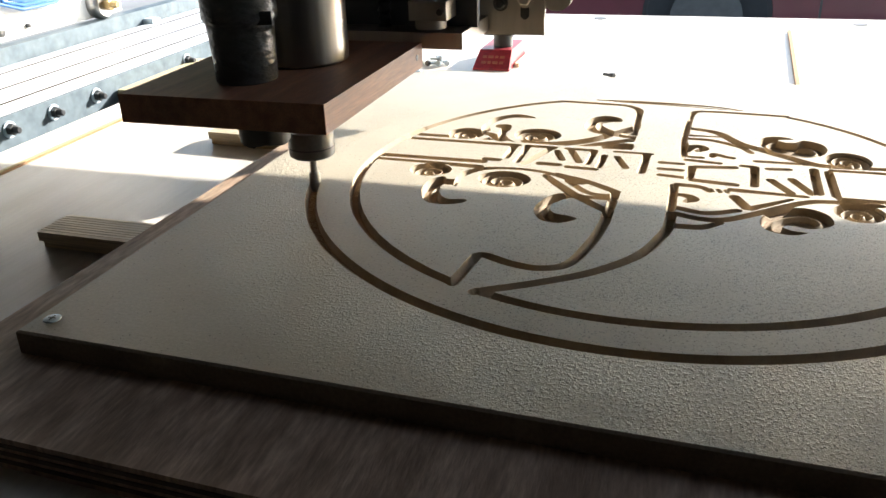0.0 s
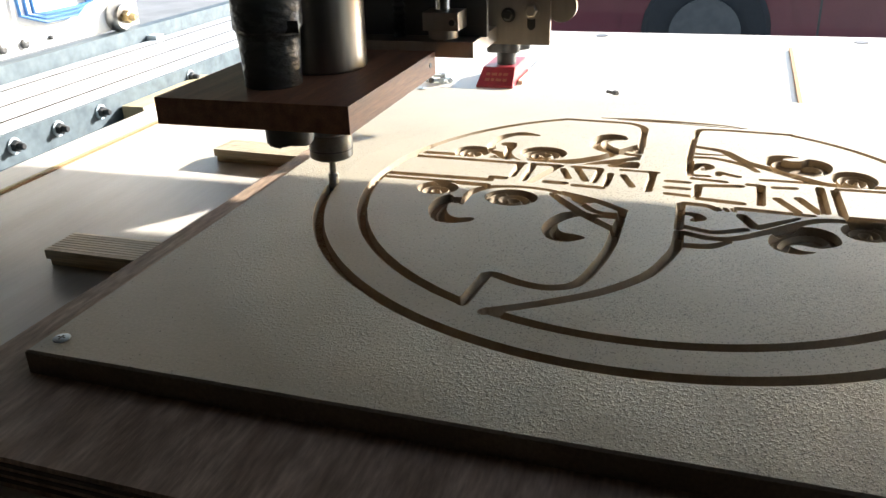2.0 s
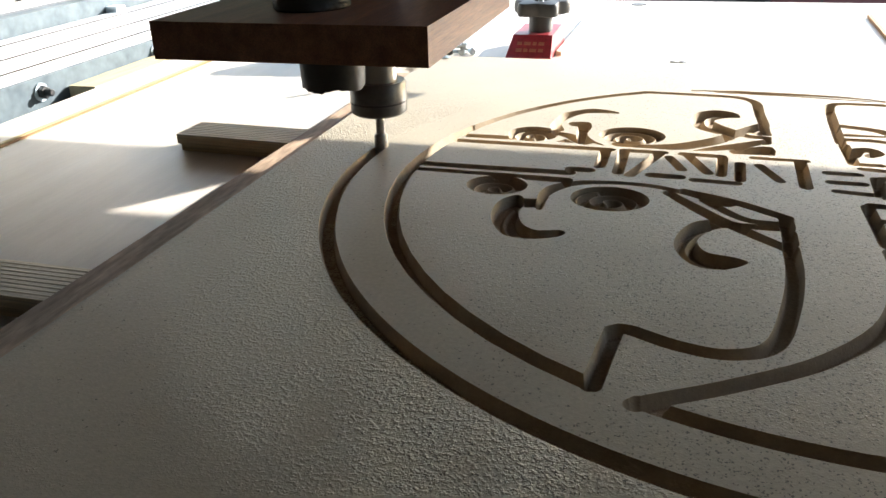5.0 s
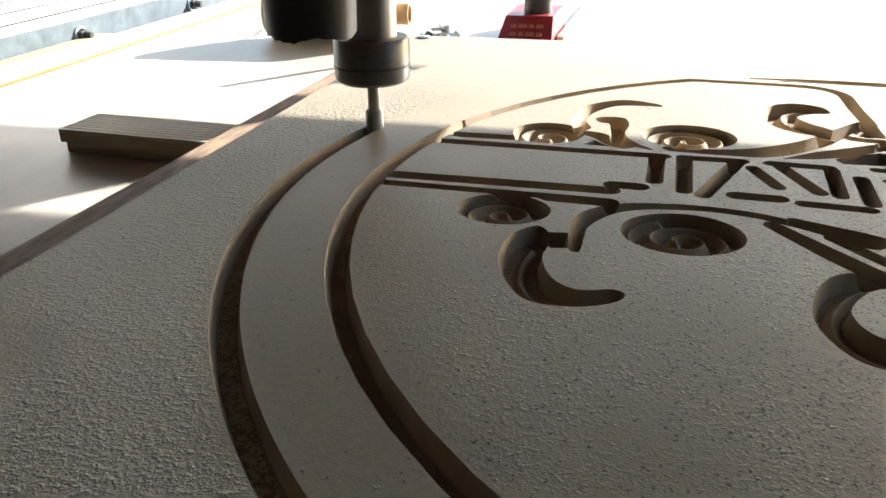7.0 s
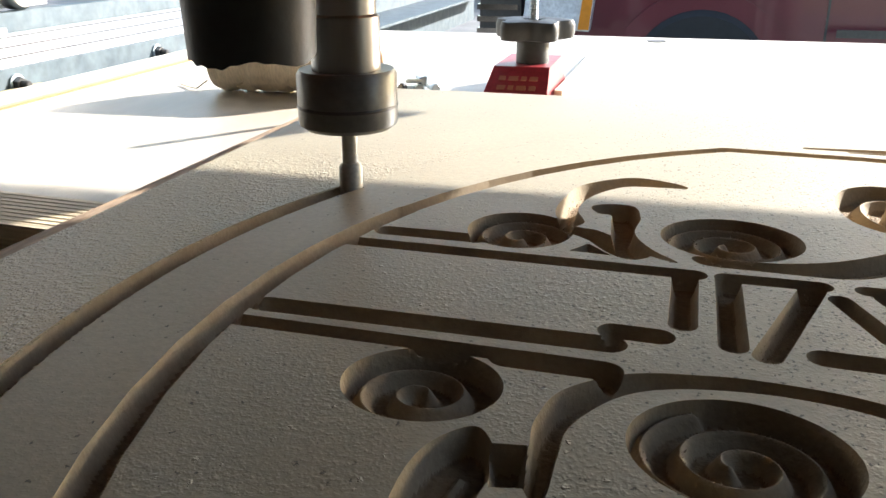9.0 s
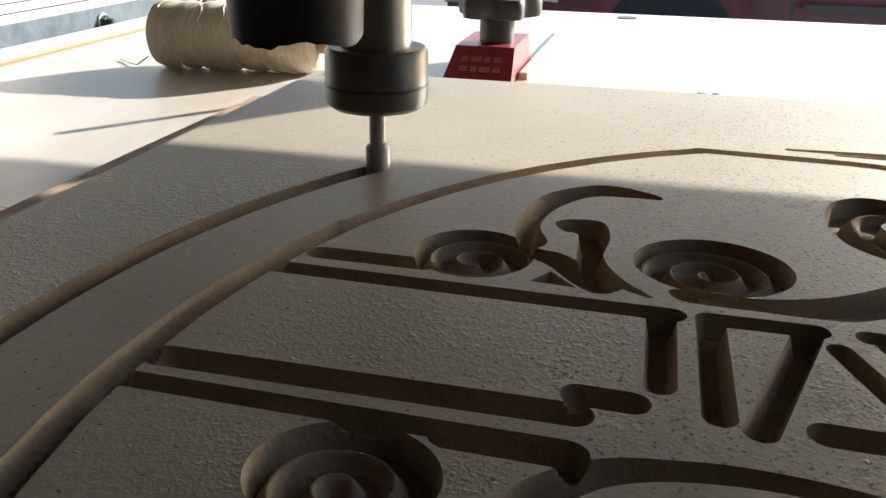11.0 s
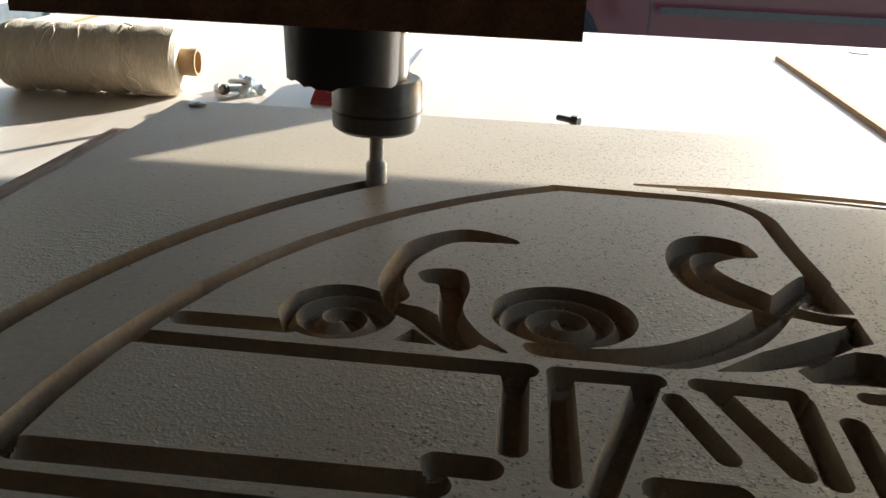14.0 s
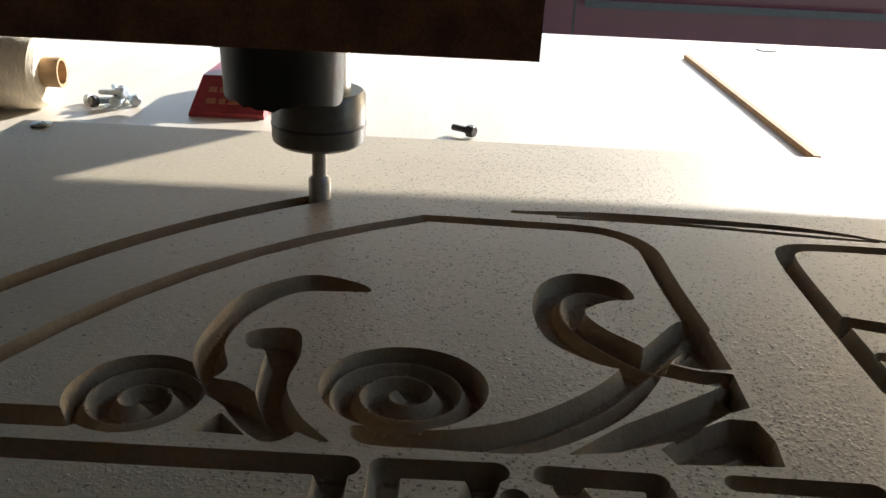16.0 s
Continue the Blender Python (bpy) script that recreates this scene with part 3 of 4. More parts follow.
def carve(x0=0.036, y0=0.044, x1=0.564, y1=0.572, s=0.00033):
    """The board's face with every groove let into it: face, walls and groove floors, contoured on a fine grid."""
    nx, ny = int(round((x1 - x0) / s)) // 8 * 8, int(round((y1 - y0) / s)) // 8 * 8
    x1, y1 = x0 + nx * s, y0 + ny * s
    d = np.full((nx + 1, ny + 1), 0.01)
    gx, gy = x0 + s * np.arange(nx + 1), y0 + s * np.arange(ny + 1)
    h = np.zeros_like(d)
    for slope, pts, rs in GROOVES:
        for (ax, ay), (bx, by), ra, rb in zip(pts, pts[1:], rs, rs[1:]):
            m = max(ra, rb) + 0.003
            i0, i1 = max(int((min(ax, bx) - m - x0) / s), 0), min(int((max(ax, bx) + m - x0) / s) + 2, nx + 1)
            j0, j1 = max(int((min(ay, by) - m - y0) / s), 0), min(int((max(ay, by) + m - y0) / s) + 2, ny + 1)
            if i1 <= i0 or j1 <= j0:
                continue
            X, Y = gx[i0:i1, None], gy[None, j0:j1]
            ux, uy = bx - ax, by - ay
            t = np.clip(((X - ax) * ux + (Y - ay) * uy) / max(ux * ux + uy * uy, 1e-12), 0, 1)
            q = np.hypot(X - ax - t * ux, Y - ay - t * uy) - (ra + t * (rb - ra))
            d[i0:i1, j0:j1] = np.minimum(d[i0:i1, j0:j1], q)
            u = np.clip(-q / slope, 0, 1)
            h[i0:i1, j0:j1] = np.minimum(h[i0:i1, j0:j1], -DEPTH * u * (1.25 - 0.25 * u))
    for slope, ring in AREAS:
        R = np.array(ring)
        m = 0.002
        i0, i1 = max(int((R[:, 0].min() - m - x0) / s), 0), min(int((R[:, 0].max() + m - x0) / s) + 2, nx + 1)
        j0, j1 = max(int((R[:, 1].min() - m - y0) / s), 0), min(int((R[:, 1].max() + m - y0) / s) + 2, ny + 1)
        X, Y = gx[i0:i1, None], gy[None, j0:j1]
        q, inside = np.full((i1 - i0, j1 - j0), 0.01), np.zeros((i1 - i0, j1 - j0), bool)
        for (ax, ay), (bx, by) in zip(R, np.roll(R, -1, 0)):
            ux, uy = bx - ax, by - ay
            t = np.clip(((X - ax) * ux + (Y - ay) * uy) / max(ux * ux + uy * uy, 1e-12), 0, 1)
            q = np.minimum(q, np.hypot(X - ax - t * ux, Y - ay - t * uy))
            if ay != by:
                inside ^= ((Y < ay) != (Y < by)) & (X < ax + (Y - ay) * ux / uy)
        q = np.where(inside, -q, q)
        d[i0:i1, j0:j1] = np.minimum(d[i0:i1, j0:j1], q)
        u = np.clip(-q / slope, 0, 1)
        h[i0:i1, j0:j1] = np.minimum(h[i0:i1, j0:j1], -DEPTH * u * (1.25 - 0.25 * u))
    for pts, peak, steep in RIDGES:
        for (ax, ay), (bx, by) in zip(pts, pts[1:]):
            m = 0.0045
            i0, i1 = max(int((min(ax, bx) - m - x0) / s), 0), min(int((max(ax, bx) + m - x0) / s) + 2, nx + 1)
            j0, j1 = max(int((min(ay, by) - m - y0) / s), 0), min(int((max(ay, by) + m - y0) / s) + 2, ny + 1)
            X, Y = gx[i0:i1, None], gy[None, j0:j1]
            ux, uy = bx - ax, by - ay
            t = np.clip(((X - ax) * ux + (Y - ay) * uy) / max(ux * ux + uy * uy, 1e-12), 0, 1)
            q = np.hypot(X - ax - t * ux, Y - ay - t * uy)
            h[i0:i1, j0:j1] = np.where(h[i0:i1, j0:j1] < 0, np.maximum(h[i0:i1, j0:j1], peak - steep * q), 0)
    d[np.abs(d) < 2e-5] = 2e-5
    soft = h.copy()
    soft[1:-1, 1:-1] = (4 * h[1:-1, 1:-1] + 2 * (h[:-2, 1:-1] + h[2:, 1:-1] + h[1:-1, :-2] + h[1:-1, 2:]) + h[:-2, :-2] + h[2:, 2:] + h[:-2, 2:] + h[2:, :-2]) / 16
    h = np.where((d < -0.0009) & (d > -0.02), soft, h)
    verts, faces, mats = [], [], []
    top, low, cross = {}, {}, {}

    def vt(i, j):
        if (i, j) not in top:
            top[i, j] = len(verts)
            verts.append((gx[i], gy[j], 0.0))
        return top[i, j]

    def vl(i, j):
        if (i, j) not in low:
            low[i, j] = len(verts)
            verts.append((gx[i], gy[j], h[i, j]))
        return low[i, j]

    def vc(a, b):
        k = (a, b) if a < b else (b, a)
        if k not in cross:
            (i, j), (p, q) = k
            t = d[i, j] / (d[i, j] - d[p, q])
            x, y = gx[i] + t * (gx[p] - gx[i]), gy[j] + t * (gy[q] - gy[j])
            cross[k] = len(verts)
            verts.append((x, y, 0.0))
        return cross[k]

    out = d > 0
    n4 = out[:-1, :-1].astype(int) + out[1:, :-1] + out[1:, 1:] + out[:-1, 1:]
    b4 = n4.reshape(nx // 8, 8, ny // 8, 8)
    whole = (b4 == 4).all(axis=(1, 3))
    hollow = (b4 == 0).all(axis=(1, 3))
    for I, J in zip(*np.nonzero(whole)):
        i, j = I * 8, J * 8
        faces.append((vt(i, j), vt(i + 8, j), vt(i + 8, j + 8), vt(i, j + 8)))
        mats.append(0)
    rest = ~np.repeat(np.repeat(whole, 8, 0), 8, 1)
    for i, j in zip(*np.nonzero(rest)):
        k = n4[i, j]
        if k == 4:
            faces.append((vt(i, j), vt(i + 1, j), vt(i + 1, j + 1), vt(i, j + 1)))
            mats.append(0)
            continue
        if k == 0:
            faces.append((vl(i, j), vl(i + 1, j), vl(i + 1, j + 1), vl(i, j + 1)))
            # floor cells get the tone with groove shade in it, walls the paler one
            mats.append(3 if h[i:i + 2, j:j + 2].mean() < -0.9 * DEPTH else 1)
            continue
        ring = ((i, j), (i + 1, j), (i + 1, j + 1), (i, j + 1))
        up, down = [], []
        for a, b in zip(ring, ring[1:] + ring[:1]):
            (up if out[a] else down).append(vt(*a) if out[a] else vl(*a))
            if out[a] != out[b]:
                c = vc(a, b)
                up.append(c)
                down.append(c)
        if len(up) > 2:
            faces.append(tuple(up))
            mats.append(0)
        if len(down) > 2:
            faces.append(tuple(down))
            mats.append(1)
    # plain border, sides and underside
    n = len(verts)
    T = SUB
    c = 0.0012
    rim = [Vector(p) for p in BOARD]
    mid = sum(rim, Vector((0, 0))) / 4
    for inset, z in ((c, 0), (None, 0), (0, T), (0, -c)):
        verts += [(x0, y0, 0), (x1, y0, 0), (x1, y1, 0), (x0, y1, 0)] if inset is None else [(*(p + (mid - p).normalized() * inset * 1.4), z) for p in rim]
    for k in range(4):
        e = (k + 1) % 4
        faces += [(n + k, n + e, n + 4 + e, n + 4 + k), (n + 12 + k, n + 12 + e, n + e, n + k), (n + 8 + k, n + 8 + e, n + 12 + e, n + 12 + k)]
        mats += [0, 2, 2]
    faces.append((n + 11, n + 10, n + 9, n + 8))
    mats.append(2)
    me = bpy.data.meshes.new("carved_board")
    me.from_pydata(verts, [], faces)
    for mt in (MDF, MDF_WALL, MDF_EDGE, MDF_CUT_SHADED):
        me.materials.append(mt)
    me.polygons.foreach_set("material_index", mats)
    me.polygons.foreach_set("use_smooth", [k in (1, 3) for k in mats])
    me.update()
    me.set_sharp_from_angle(angle=radians(42))
    return new("carved_board", me)


board = tagged(carve(), "tan fibreboard panel being carved with scrollwork, dusty with sawdust", "carved board")


def fuzz():
    """Torn fibres standing along some cut lines."""
    rng = random.Random(7)
    lines = [(spline([(0.1690, 0.4385), (0.1590, 0.4320), (0.1520, 0.4200), (0.1500, 0.4060)]), 300, 0.0016),
             (spline([(0.2130, 0.3665), (0.2320, 0.3755), (0.2480, 0.3885), (0.2613, 0.4044), (0.2735, 0.4225)]), 420, 0.0007),
             (spline([(0.2405, 0.4315), (0.2440, 0.4205), (0.2530, 0.4085), (0.2600, 0.4025)]), 120, 0.0004),
             ([(0.1975 + 0.0200 * x, 0.3880 + 0.0180 * y) for x, y in spiral(0, 0, 0.93, 0.40, 245, -1.5)], 260, 0.0003),
             ([(0.1370 + 0.0158 * x, 0.3810 + 0.0160 * y) for x, y in spiral(0, 0, 0.93, 0.40, 20, 1.2)], 160, 0.0003),
             ([(0.1943 + 0.0196 * x, 0.2775 + 0.0171 * y) for x, y in spiral(0, 0, 0.93, 0.40, 115, 1.5)], 120, 0.0003),
             (spline([(0.2150, 0.3540), (0.2015, 0.3150)]), 260, 0.0014), ([(0.0900 + i * 0.001, 0.3559) for i in range(95)], 90, 0.0003), ([(0.0900 + i * 0.001, 0.3083) for i in range(80)], 90, 0.0004)]
    bm = bmesh.new()
    for pts, n, spread in lines:
        for _ in range(n):
            x, y = pts[rng.randrange(len(pts))]
            x, y, z = x + rng.gauss(0, spread), y + rng.gauss(0, spread), rng.choice((-DEPTH, -0.0027, -0.0024, -0.0021))
            a, s = rng.uniform(0, 6.28), rng.uniform(0.0003, 0.0007)
            u = Vector((math.cos(a), math.sin(a), 0)) * s * 0.4
            t = Vector((rng.uniform(-1, 1) * s, rng.uniform(-1, 1) * s, rng.uniform(0.3, 1.0) * s))
            p = Vector((x, y, z))
            bm.faces.new([bm.verts.new(p - u), bm.verts.new(p + u), bm.verts.new(p + t)])
    o = part("torn_fibre", bm, MDF_WALL, board, "pale torn fibres along the cuts")
    o["kind"] = "stuff"


fuzz()
SAWDUST = material("sawdust", (0.52, 0.45, 0.30), 0.95, second=(0.42, 0.35, 0.22), scale=120, spec=0.1)


def sawdust():
    """Loose crumbs lying on the board's face outside the ring and in the cut of the ring."""
    rng = random.Random(21)
    verts, faces = [], []

    def crumb(x, y, z, r):
        k = len(verts)
        a, q = rng.uniform(0, 6.28), rng.uniform(0.6, 1.0)
        for i in range(4):
            b = a + i * 1.571 + rng.uniform(-0.3, 0.3)
            verts.append((x + r * math.cos(b), y + r * q * math.sin(b), z + r * rng.uniform(0.0, 0.08)))
        verts.append((x, y, z + r * rng.uniform(0.18, 0.38)))
        faces.extend(((k, k + 1, k + 4), (k + 1, k + 2, k + 4), (k + 2, k + 3, k + 4), (k + 3, k, k + 4)))

    for _ in range(1700):
        x, y = (rng.gauss(0.27, 0.055), rng.gauss(0.026, 0.009)) if rng.random() < 0.62 else (rng.gauss(0.13, 0.05), rng.gauss(0.10, 0.05))
        if 0.004 < x < 0.6 and y > 0.008 - 0.022 * x and math.hypot(x - CX, y - CY) > R_OUT + 0.006:
            crumb(x, y, -0.0001, rng.uniform(0.00025, 0.0007))
    for _ in range(4200):
        a, r = radians(rng.uniform(140, 212)), R_OUT + 0.0048 + abs(rng.gauss(0, 0.010))
        x, y = CX + r * math.cos(a), CY + r * math.sin(a)
        if x > 0.004:
            crumb(x, y, -0.0001, rng.uniform(0.0002, 0.00055))
    for _ in range(1500):
        a, r = radians(rng.uniform(198, 262)), R_OUT + rng.uniform(-0.0024, 0.0024)
        crumb(CX + r * math.cos(a), CY + r * math.sin(a), -DEPTH, rng.uniform(0.0004, 0.0010))
    for _ in range(900):
        a, r = radians(rng.uniform(150, 196)), R_OUT + rng.choice((-1, 1)) * rng.uniform(0.0036, 0.0046)
        crumb(CX + r * math.cos(a), CY + r * math.sin(a), -0.0003, rng.uniform(0.0004, 0.0008))
    for _ in range(1500):
        a, r = radians(rng.uniform(119, 200)), 0.2170 + rng.uniform(-0.0018, 0.0018)
        crumb(CX + r * math.cos(a), CY + r * math.sin(a), -DEPTH, rng.uniform(0.0003, 0.0007))
    me = bpy.data.meshes.new("sawdust")
    me.from_pydata(verts, [], faces)
    me.materials.append(SAWDUST)
    tagged(new("sawdust", me), "loose tan sawdust crumbs on the carved board", "sawdust", kind="stuff")


sawdust()
UNCUT = []


def uncut_pieces():
    """The strip of the outer ring that is still uncut, in short pieces that sink as the cutter reaches each."""
    a0, step = 195.9, 1.2
    n = int((a0 - 122) / step) + 1
    for k in range(n):
        a, b = a0 - k * step, a0 - (k + 1) * step - 0.005
        bm = bmesh.new()
        lo, hi = [], []
        o = []
        for r, flip in ((R_OUT - 0.0042, 1), (R_OUT + 0.0042, -1)):
            q = [(CX + r * math.cos(radians(a + (b - a) * i / 3)), CY + r * math.sin(radians(a + (b - a) * i / 3))) for i in range(4)]
            o += q[::flip]
        prism(o, -0.0064, -0.00001, bm)
        ob = part("uncut_piece", bm, MDF, board)
        UNCUT.append((ob, (a + b) / 2))


uncut_pieces()


def wood_screw(x, y):
    o = thing("screw", "small zinc countersunk screw driven into the board corner", "screw", pose(x, y, 0), group="board screws")
    part("head", lathe([(0.0008, -0.0012), (0.0030, 0.0), (0.0046, 0.0004), (0.0046, 0.0009), (0.0040, 0.00125)], 24), ZINC, o, smooth=True)
    bm = box(-0.0023, 0.0023, -0.00045, 0.00045, 0.0010, 0.00132)
    box(-0.00045, 0.00045, -0.0023, 0.0023, 0.0010, 0.00135, bm)
    part("cross_recess", bm, BOLT, o, "dark cross recess")


wood_screw(0.0093, 0.0178)
wood_screw(0.0200, 0.5945)


# ---- wooden blocks ----
def cleat(x, y, lx, ly, turn, label):
    o = thing("wooden_block", label, "wood block", pose(x, y, TABLE, 0, 0, turn), group="pine blocks on the table")
    n = 9
    prof = [(-ly / 2, 0.0065), (-ly / 2, 0.0135)]
    for i in range(1, n):
        yy = -ly / 2 + ly * i / n
        prof += [(yy - 0.0006, 0.0137), (yy, 0.0131), (yy + 0.0006, 0.0137)]
    prof += [(ly / 2, 0.0135), (ly / 2, 0.0), (-ly / 2 + 0.004, 0.0), (-ly / 2 + 0.004, 0.0065)]
    bm = bmesh.new()
    a = [bm.verts.new((0, p, q)) for p, q in prof]
    b = [bm.verts.new((lx, p, q)) for p, q in prof]
    bm.faces.new(a)
    bm.faces.new(b[::-1])
    for i in range(len(a)):
        j = (i + 1) % len(a)
        bm.faces.new((a[i], a[j], b[j], b[i]))
    part("block_body", bm, PINE, o)


cleat(-0.1180, 0.1635, 0.0800, 0.033, -0.5, "ribbed pine block butting the plywood underlay")
cleat(-0.1265, 0.4080, 0.0960, 0.034, -3, "ribbed pine block with a notched lower edge")


# ---- rail along the table ----
# the rail stands lower and farther out than the table edge: its drawing is scaled up about one point
RAIL_EYE, RAIL_SIZE = Vector((0.325, -0.292, 0.218)), 1.168
OUTER = Matrix.Translation(RAIL_EYE) @ Matrix.Scale(RAIL_SIZE, 4) @ Matrix.Translation(-RAIL_EYE)


def side_rail():
    o = thing("side_rail", "white aluminium rail on a galvanised steel angle beside the table", "machine rail", OUTER)
    X = -0.324
    part("steel_angle", box(X - 0.005, X, -0.5, 2.3, TABLE - 0.08, 0.000), GALV, o, "galvanised steel angle")
    part("angle_flange", box(X, X + 0.085, -0.5, 2.3, TABLE - 0.004, TABLE), GALV, o, "galvanised flange below the table edge")
    prof = [(X - 0.006, -0.004), (X - 0.006, 0.0035), (X - 0.155, 0.0055), (X - 0.155, -0.06), (X - 0.006, -0.06)]
    bm = bmesh.new()
    a = [bm.verts.new((p, -0.5, q)) for p, q in prof]
    d = [bm.verts.new((p, 2.3, q)) for p, q in prof]
    bm.faces.new(a)
    bm.faces.new(d[::-1])
    for i in range(len(a)):
        j = (i + 1) % len(a)
        bm.faces.new((a[i], a[j], d[j], d[i]))
    part("extrusion", bm, ALU, o, "white aluminium extrusion with slots")
    # no slots are cut: dark strips on top carry the shade inside them
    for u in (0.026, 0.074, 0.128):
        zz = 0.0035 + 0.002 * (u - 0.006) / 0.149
        part("slot", box(X - u - 0.0036, X - u, -0.5, 2.3, zz - 0.001, zz + 0.0003), SLOT_SHADE, o, "dark strip painted in as the shade of a slot")
    part("guide_angle", box(X - 0.166, X - 0.160, -0.5, 2.3, -0.03, 0.0225), GALV, o, "galvanised guide angle")
    part("guide_lip", box(X - 0.180, X - 0.160, -0.5, 2.3, 0.0225, 0.0255), GALV, o)
    for y in (0.16, 0.25, 0.346, 0.409, 0.478, 0.66, 0.862, 1.05, 1.3):
        m = Matrix.Translation((X, y, -0.013)) @ Matrix.Rotation(radians(90), 4, "Y")
        w = part("washer", lathe([(0.003, 0), (0.0085, 0), (0.0085, 0.0016), (0.003, 0.0016)], 24, m=m), ZINC, o)
        bm = lathe([(0.0062, 0.0016), (0.0062, 0.006), (0.0052, 0.0066), (0.0052, 0.006)], 6, m=m)
        lathe([(0.0034, 0.006), (0.0034, 0.0125), (0.0026, 0.0132)], 14, bm, m)
        part("nut", bm, BOLT, w, "dark hex nut and bolt end")
    for y in (0.16, 0.42, 0.80, 1.25):
        part("rail_clip", box(X - 0.160, X - 0.143, y, y + 0.018, 0.0056, 0.0125), ZINC, o, bevel=0.002)
    return o


side_rail()


def spacer_block():
    o = thing("spacer_block", "sunlit offcut of pale wood beside the rail", "wood block", OUTER @ pose(-0.322, 0.512, TABLE))
    part("block_body", box(0.001, 0.030, 0, 0.17, 0, 0.016), OFFCUT, o, bevel=0.0012)


spacer_block()


# ---- things behind the board ----
def twine_spool():
    o = thing("twine_spool", "large spool of cream cotton twine lying on its side", "twine spool", pose(-0.1650, 0.7330, TABLE + 0.0236, 0, 0, 4.0) @ Matrix.Scale(0.88, 4))
    m = Matrix.Rotation(radians(90), 4, "Y")
    prof = [(0.010, 0.004), (0.020, 0.0), (0.0245, 0.003), (0.0262, 0.009)]
    for i in range(1, 25):
        z = 0.009 + 0.123 * i / 25
        prof.append((0.0262 + 0.0006 * math.sin(i * 1.7) + (-0.0010 if i in (6, 13, 18) else 0), z))
    prof += [(0.0255, 0.134), (0.0215, 0.1375), (0.011, 0.1365)]
    part("twine", lathe(prof, 64, m=m, wob=0.02), TWINE, o, "wound cream twine", smooth=True)
    rng = random.Random(4)
    for k in range(16):
        a0, z0 = rng.uniform(0, 6.28), rng.uniform(0.015, 0.115)
        pts = []
        for i in range(15):
            a, z = a0 + i * 0.16, z0 + i * rng.uniform(0.001, 0.002) * (1 if k % 2 else -1) * 0.9
            z = min(max(z, 0.010), 0.130)
            pts.append(m @ Vector((0.0270 * math.cos(a), 0.0270 * math.sin(a), z)))
        part("strand", tube(pts, 0.0005, 5), TWINE, o)
    part("core_tube", lathe([(0.0085, 0.130), (0.0105, 0.130), (0.0105, 0.149), (0.0085, 0.149), (0.0085, 0.132)], 32, m=m), CARD, o, "brown cardboard core")
    pts = [(-0.002, -0.016, -0.016), (-0.016, -0.010, -0.0245), (-0.032, 0.004, -0.0255), (-0.045, 0.016, -0.0255)]
    part("loose_end", tube(pts, 0.0006, 6), TWINE, o, "loose twine end")


twine_spool()


def hold_down():
    o = thing("hold_down_clamp", "red clamp with a black star knob gripping behind the board", "clamp", pose(0.0675, 0.762, TABLE))
    prof = [(-0.022, 0.0), (-0.022, 0.003), (0.006, 0.021), (0.075, 0.021), (0.075, 0.0)]
    bm = bmesh.new()
    hw = 0.0240
    a = [bm.verts.new((-hw + 0.15 * q, p, q)) for p, q in prof]
    d = [bm.verts.new((hw - 0.15 * q, p, q)) for p, q in prof]
    bm.faces.new(a)
    bm.faces.new(d[::-1])
    for i in range(len(a)):
        j = (i + 1) % len(a)
        bm.faces.new((a[i], a[j], d[j], d[i]))
    part("clamp_body", bm, RED, o, "red painted clamp arm", bevel=0.001)
    m = Matrix.Translation((0, -0.008, 0.0122)) @ Matrix.Rotation(math.atan2(0.018, 0.028), 4, "X")
    for row, widths in enumerate(((0.006, 0.004, 0.007, 0.005), (0.005, 0.007, 0.004, 0.006))):
        x = -0.0145
        for w in widths:
            y = -0.009 + row * 0.010
            part("printed_bar", prism([(x, y), (x + w, y), (x + w, y + 0.0045), (x, y + 0.0045)], -0.0004, 0.0003, m=m), GOLD, o, "worn gold print")
            x += w + 0.0022
    kx, ky = 0.004, 0.030
    part("collar", lathe([(0.0125, 0.020), (0.0125, 0.038), (0.0115, 0.040)], 28, m=pose(kx, ky, 0)), RUBBER, o, smooth=True)
    bm = bmesh.new()
    star = [(0.0265 + 0.0052 * math.cos(5 * 2 * math.pi * i / 60), 2 * math.pi * i / 60) for i in range(60)]
    rows = [(0.80, 0.0385), (0.97, 0.0395), (1.0, 0.0430), (1.0, 0.0490), (0.95, 0.0525), (0.6, 0.0540), (0.3, 0.0530), (0.28, 0.0505)]
    rings = [[bm.verts.new((kx + k * r * math.cos(a + 0.3), ky + k * r * math.sin(a + 0.3), z)) for r, a in star] for k, z in rows]
    for p, q in zip(rings, rings[1:]):
        for i in range(60):
            bm.faces.new((p[i], p[(i + 1) % 60], q[(i + 1) % 60], q[i]))
    bm.faces.new(rings[0])
    bm.faces.new(rings[-1])
    part("star_knob", bm, RUBBER, o, "black five-lobed plastic knob", smooth=True)
    prof = [(0.003, 0.04)]
    for i in range(34):
        z = 0.048 + i * 0.0018
        prof += [(0.0033, z), (0.0028, z + 0.0009)]
    part("threaded_rod", lathe(prof, 14, m=pose(kx, ky, 0)), ZINC, o, "zinc threaded rod")


hold_down()


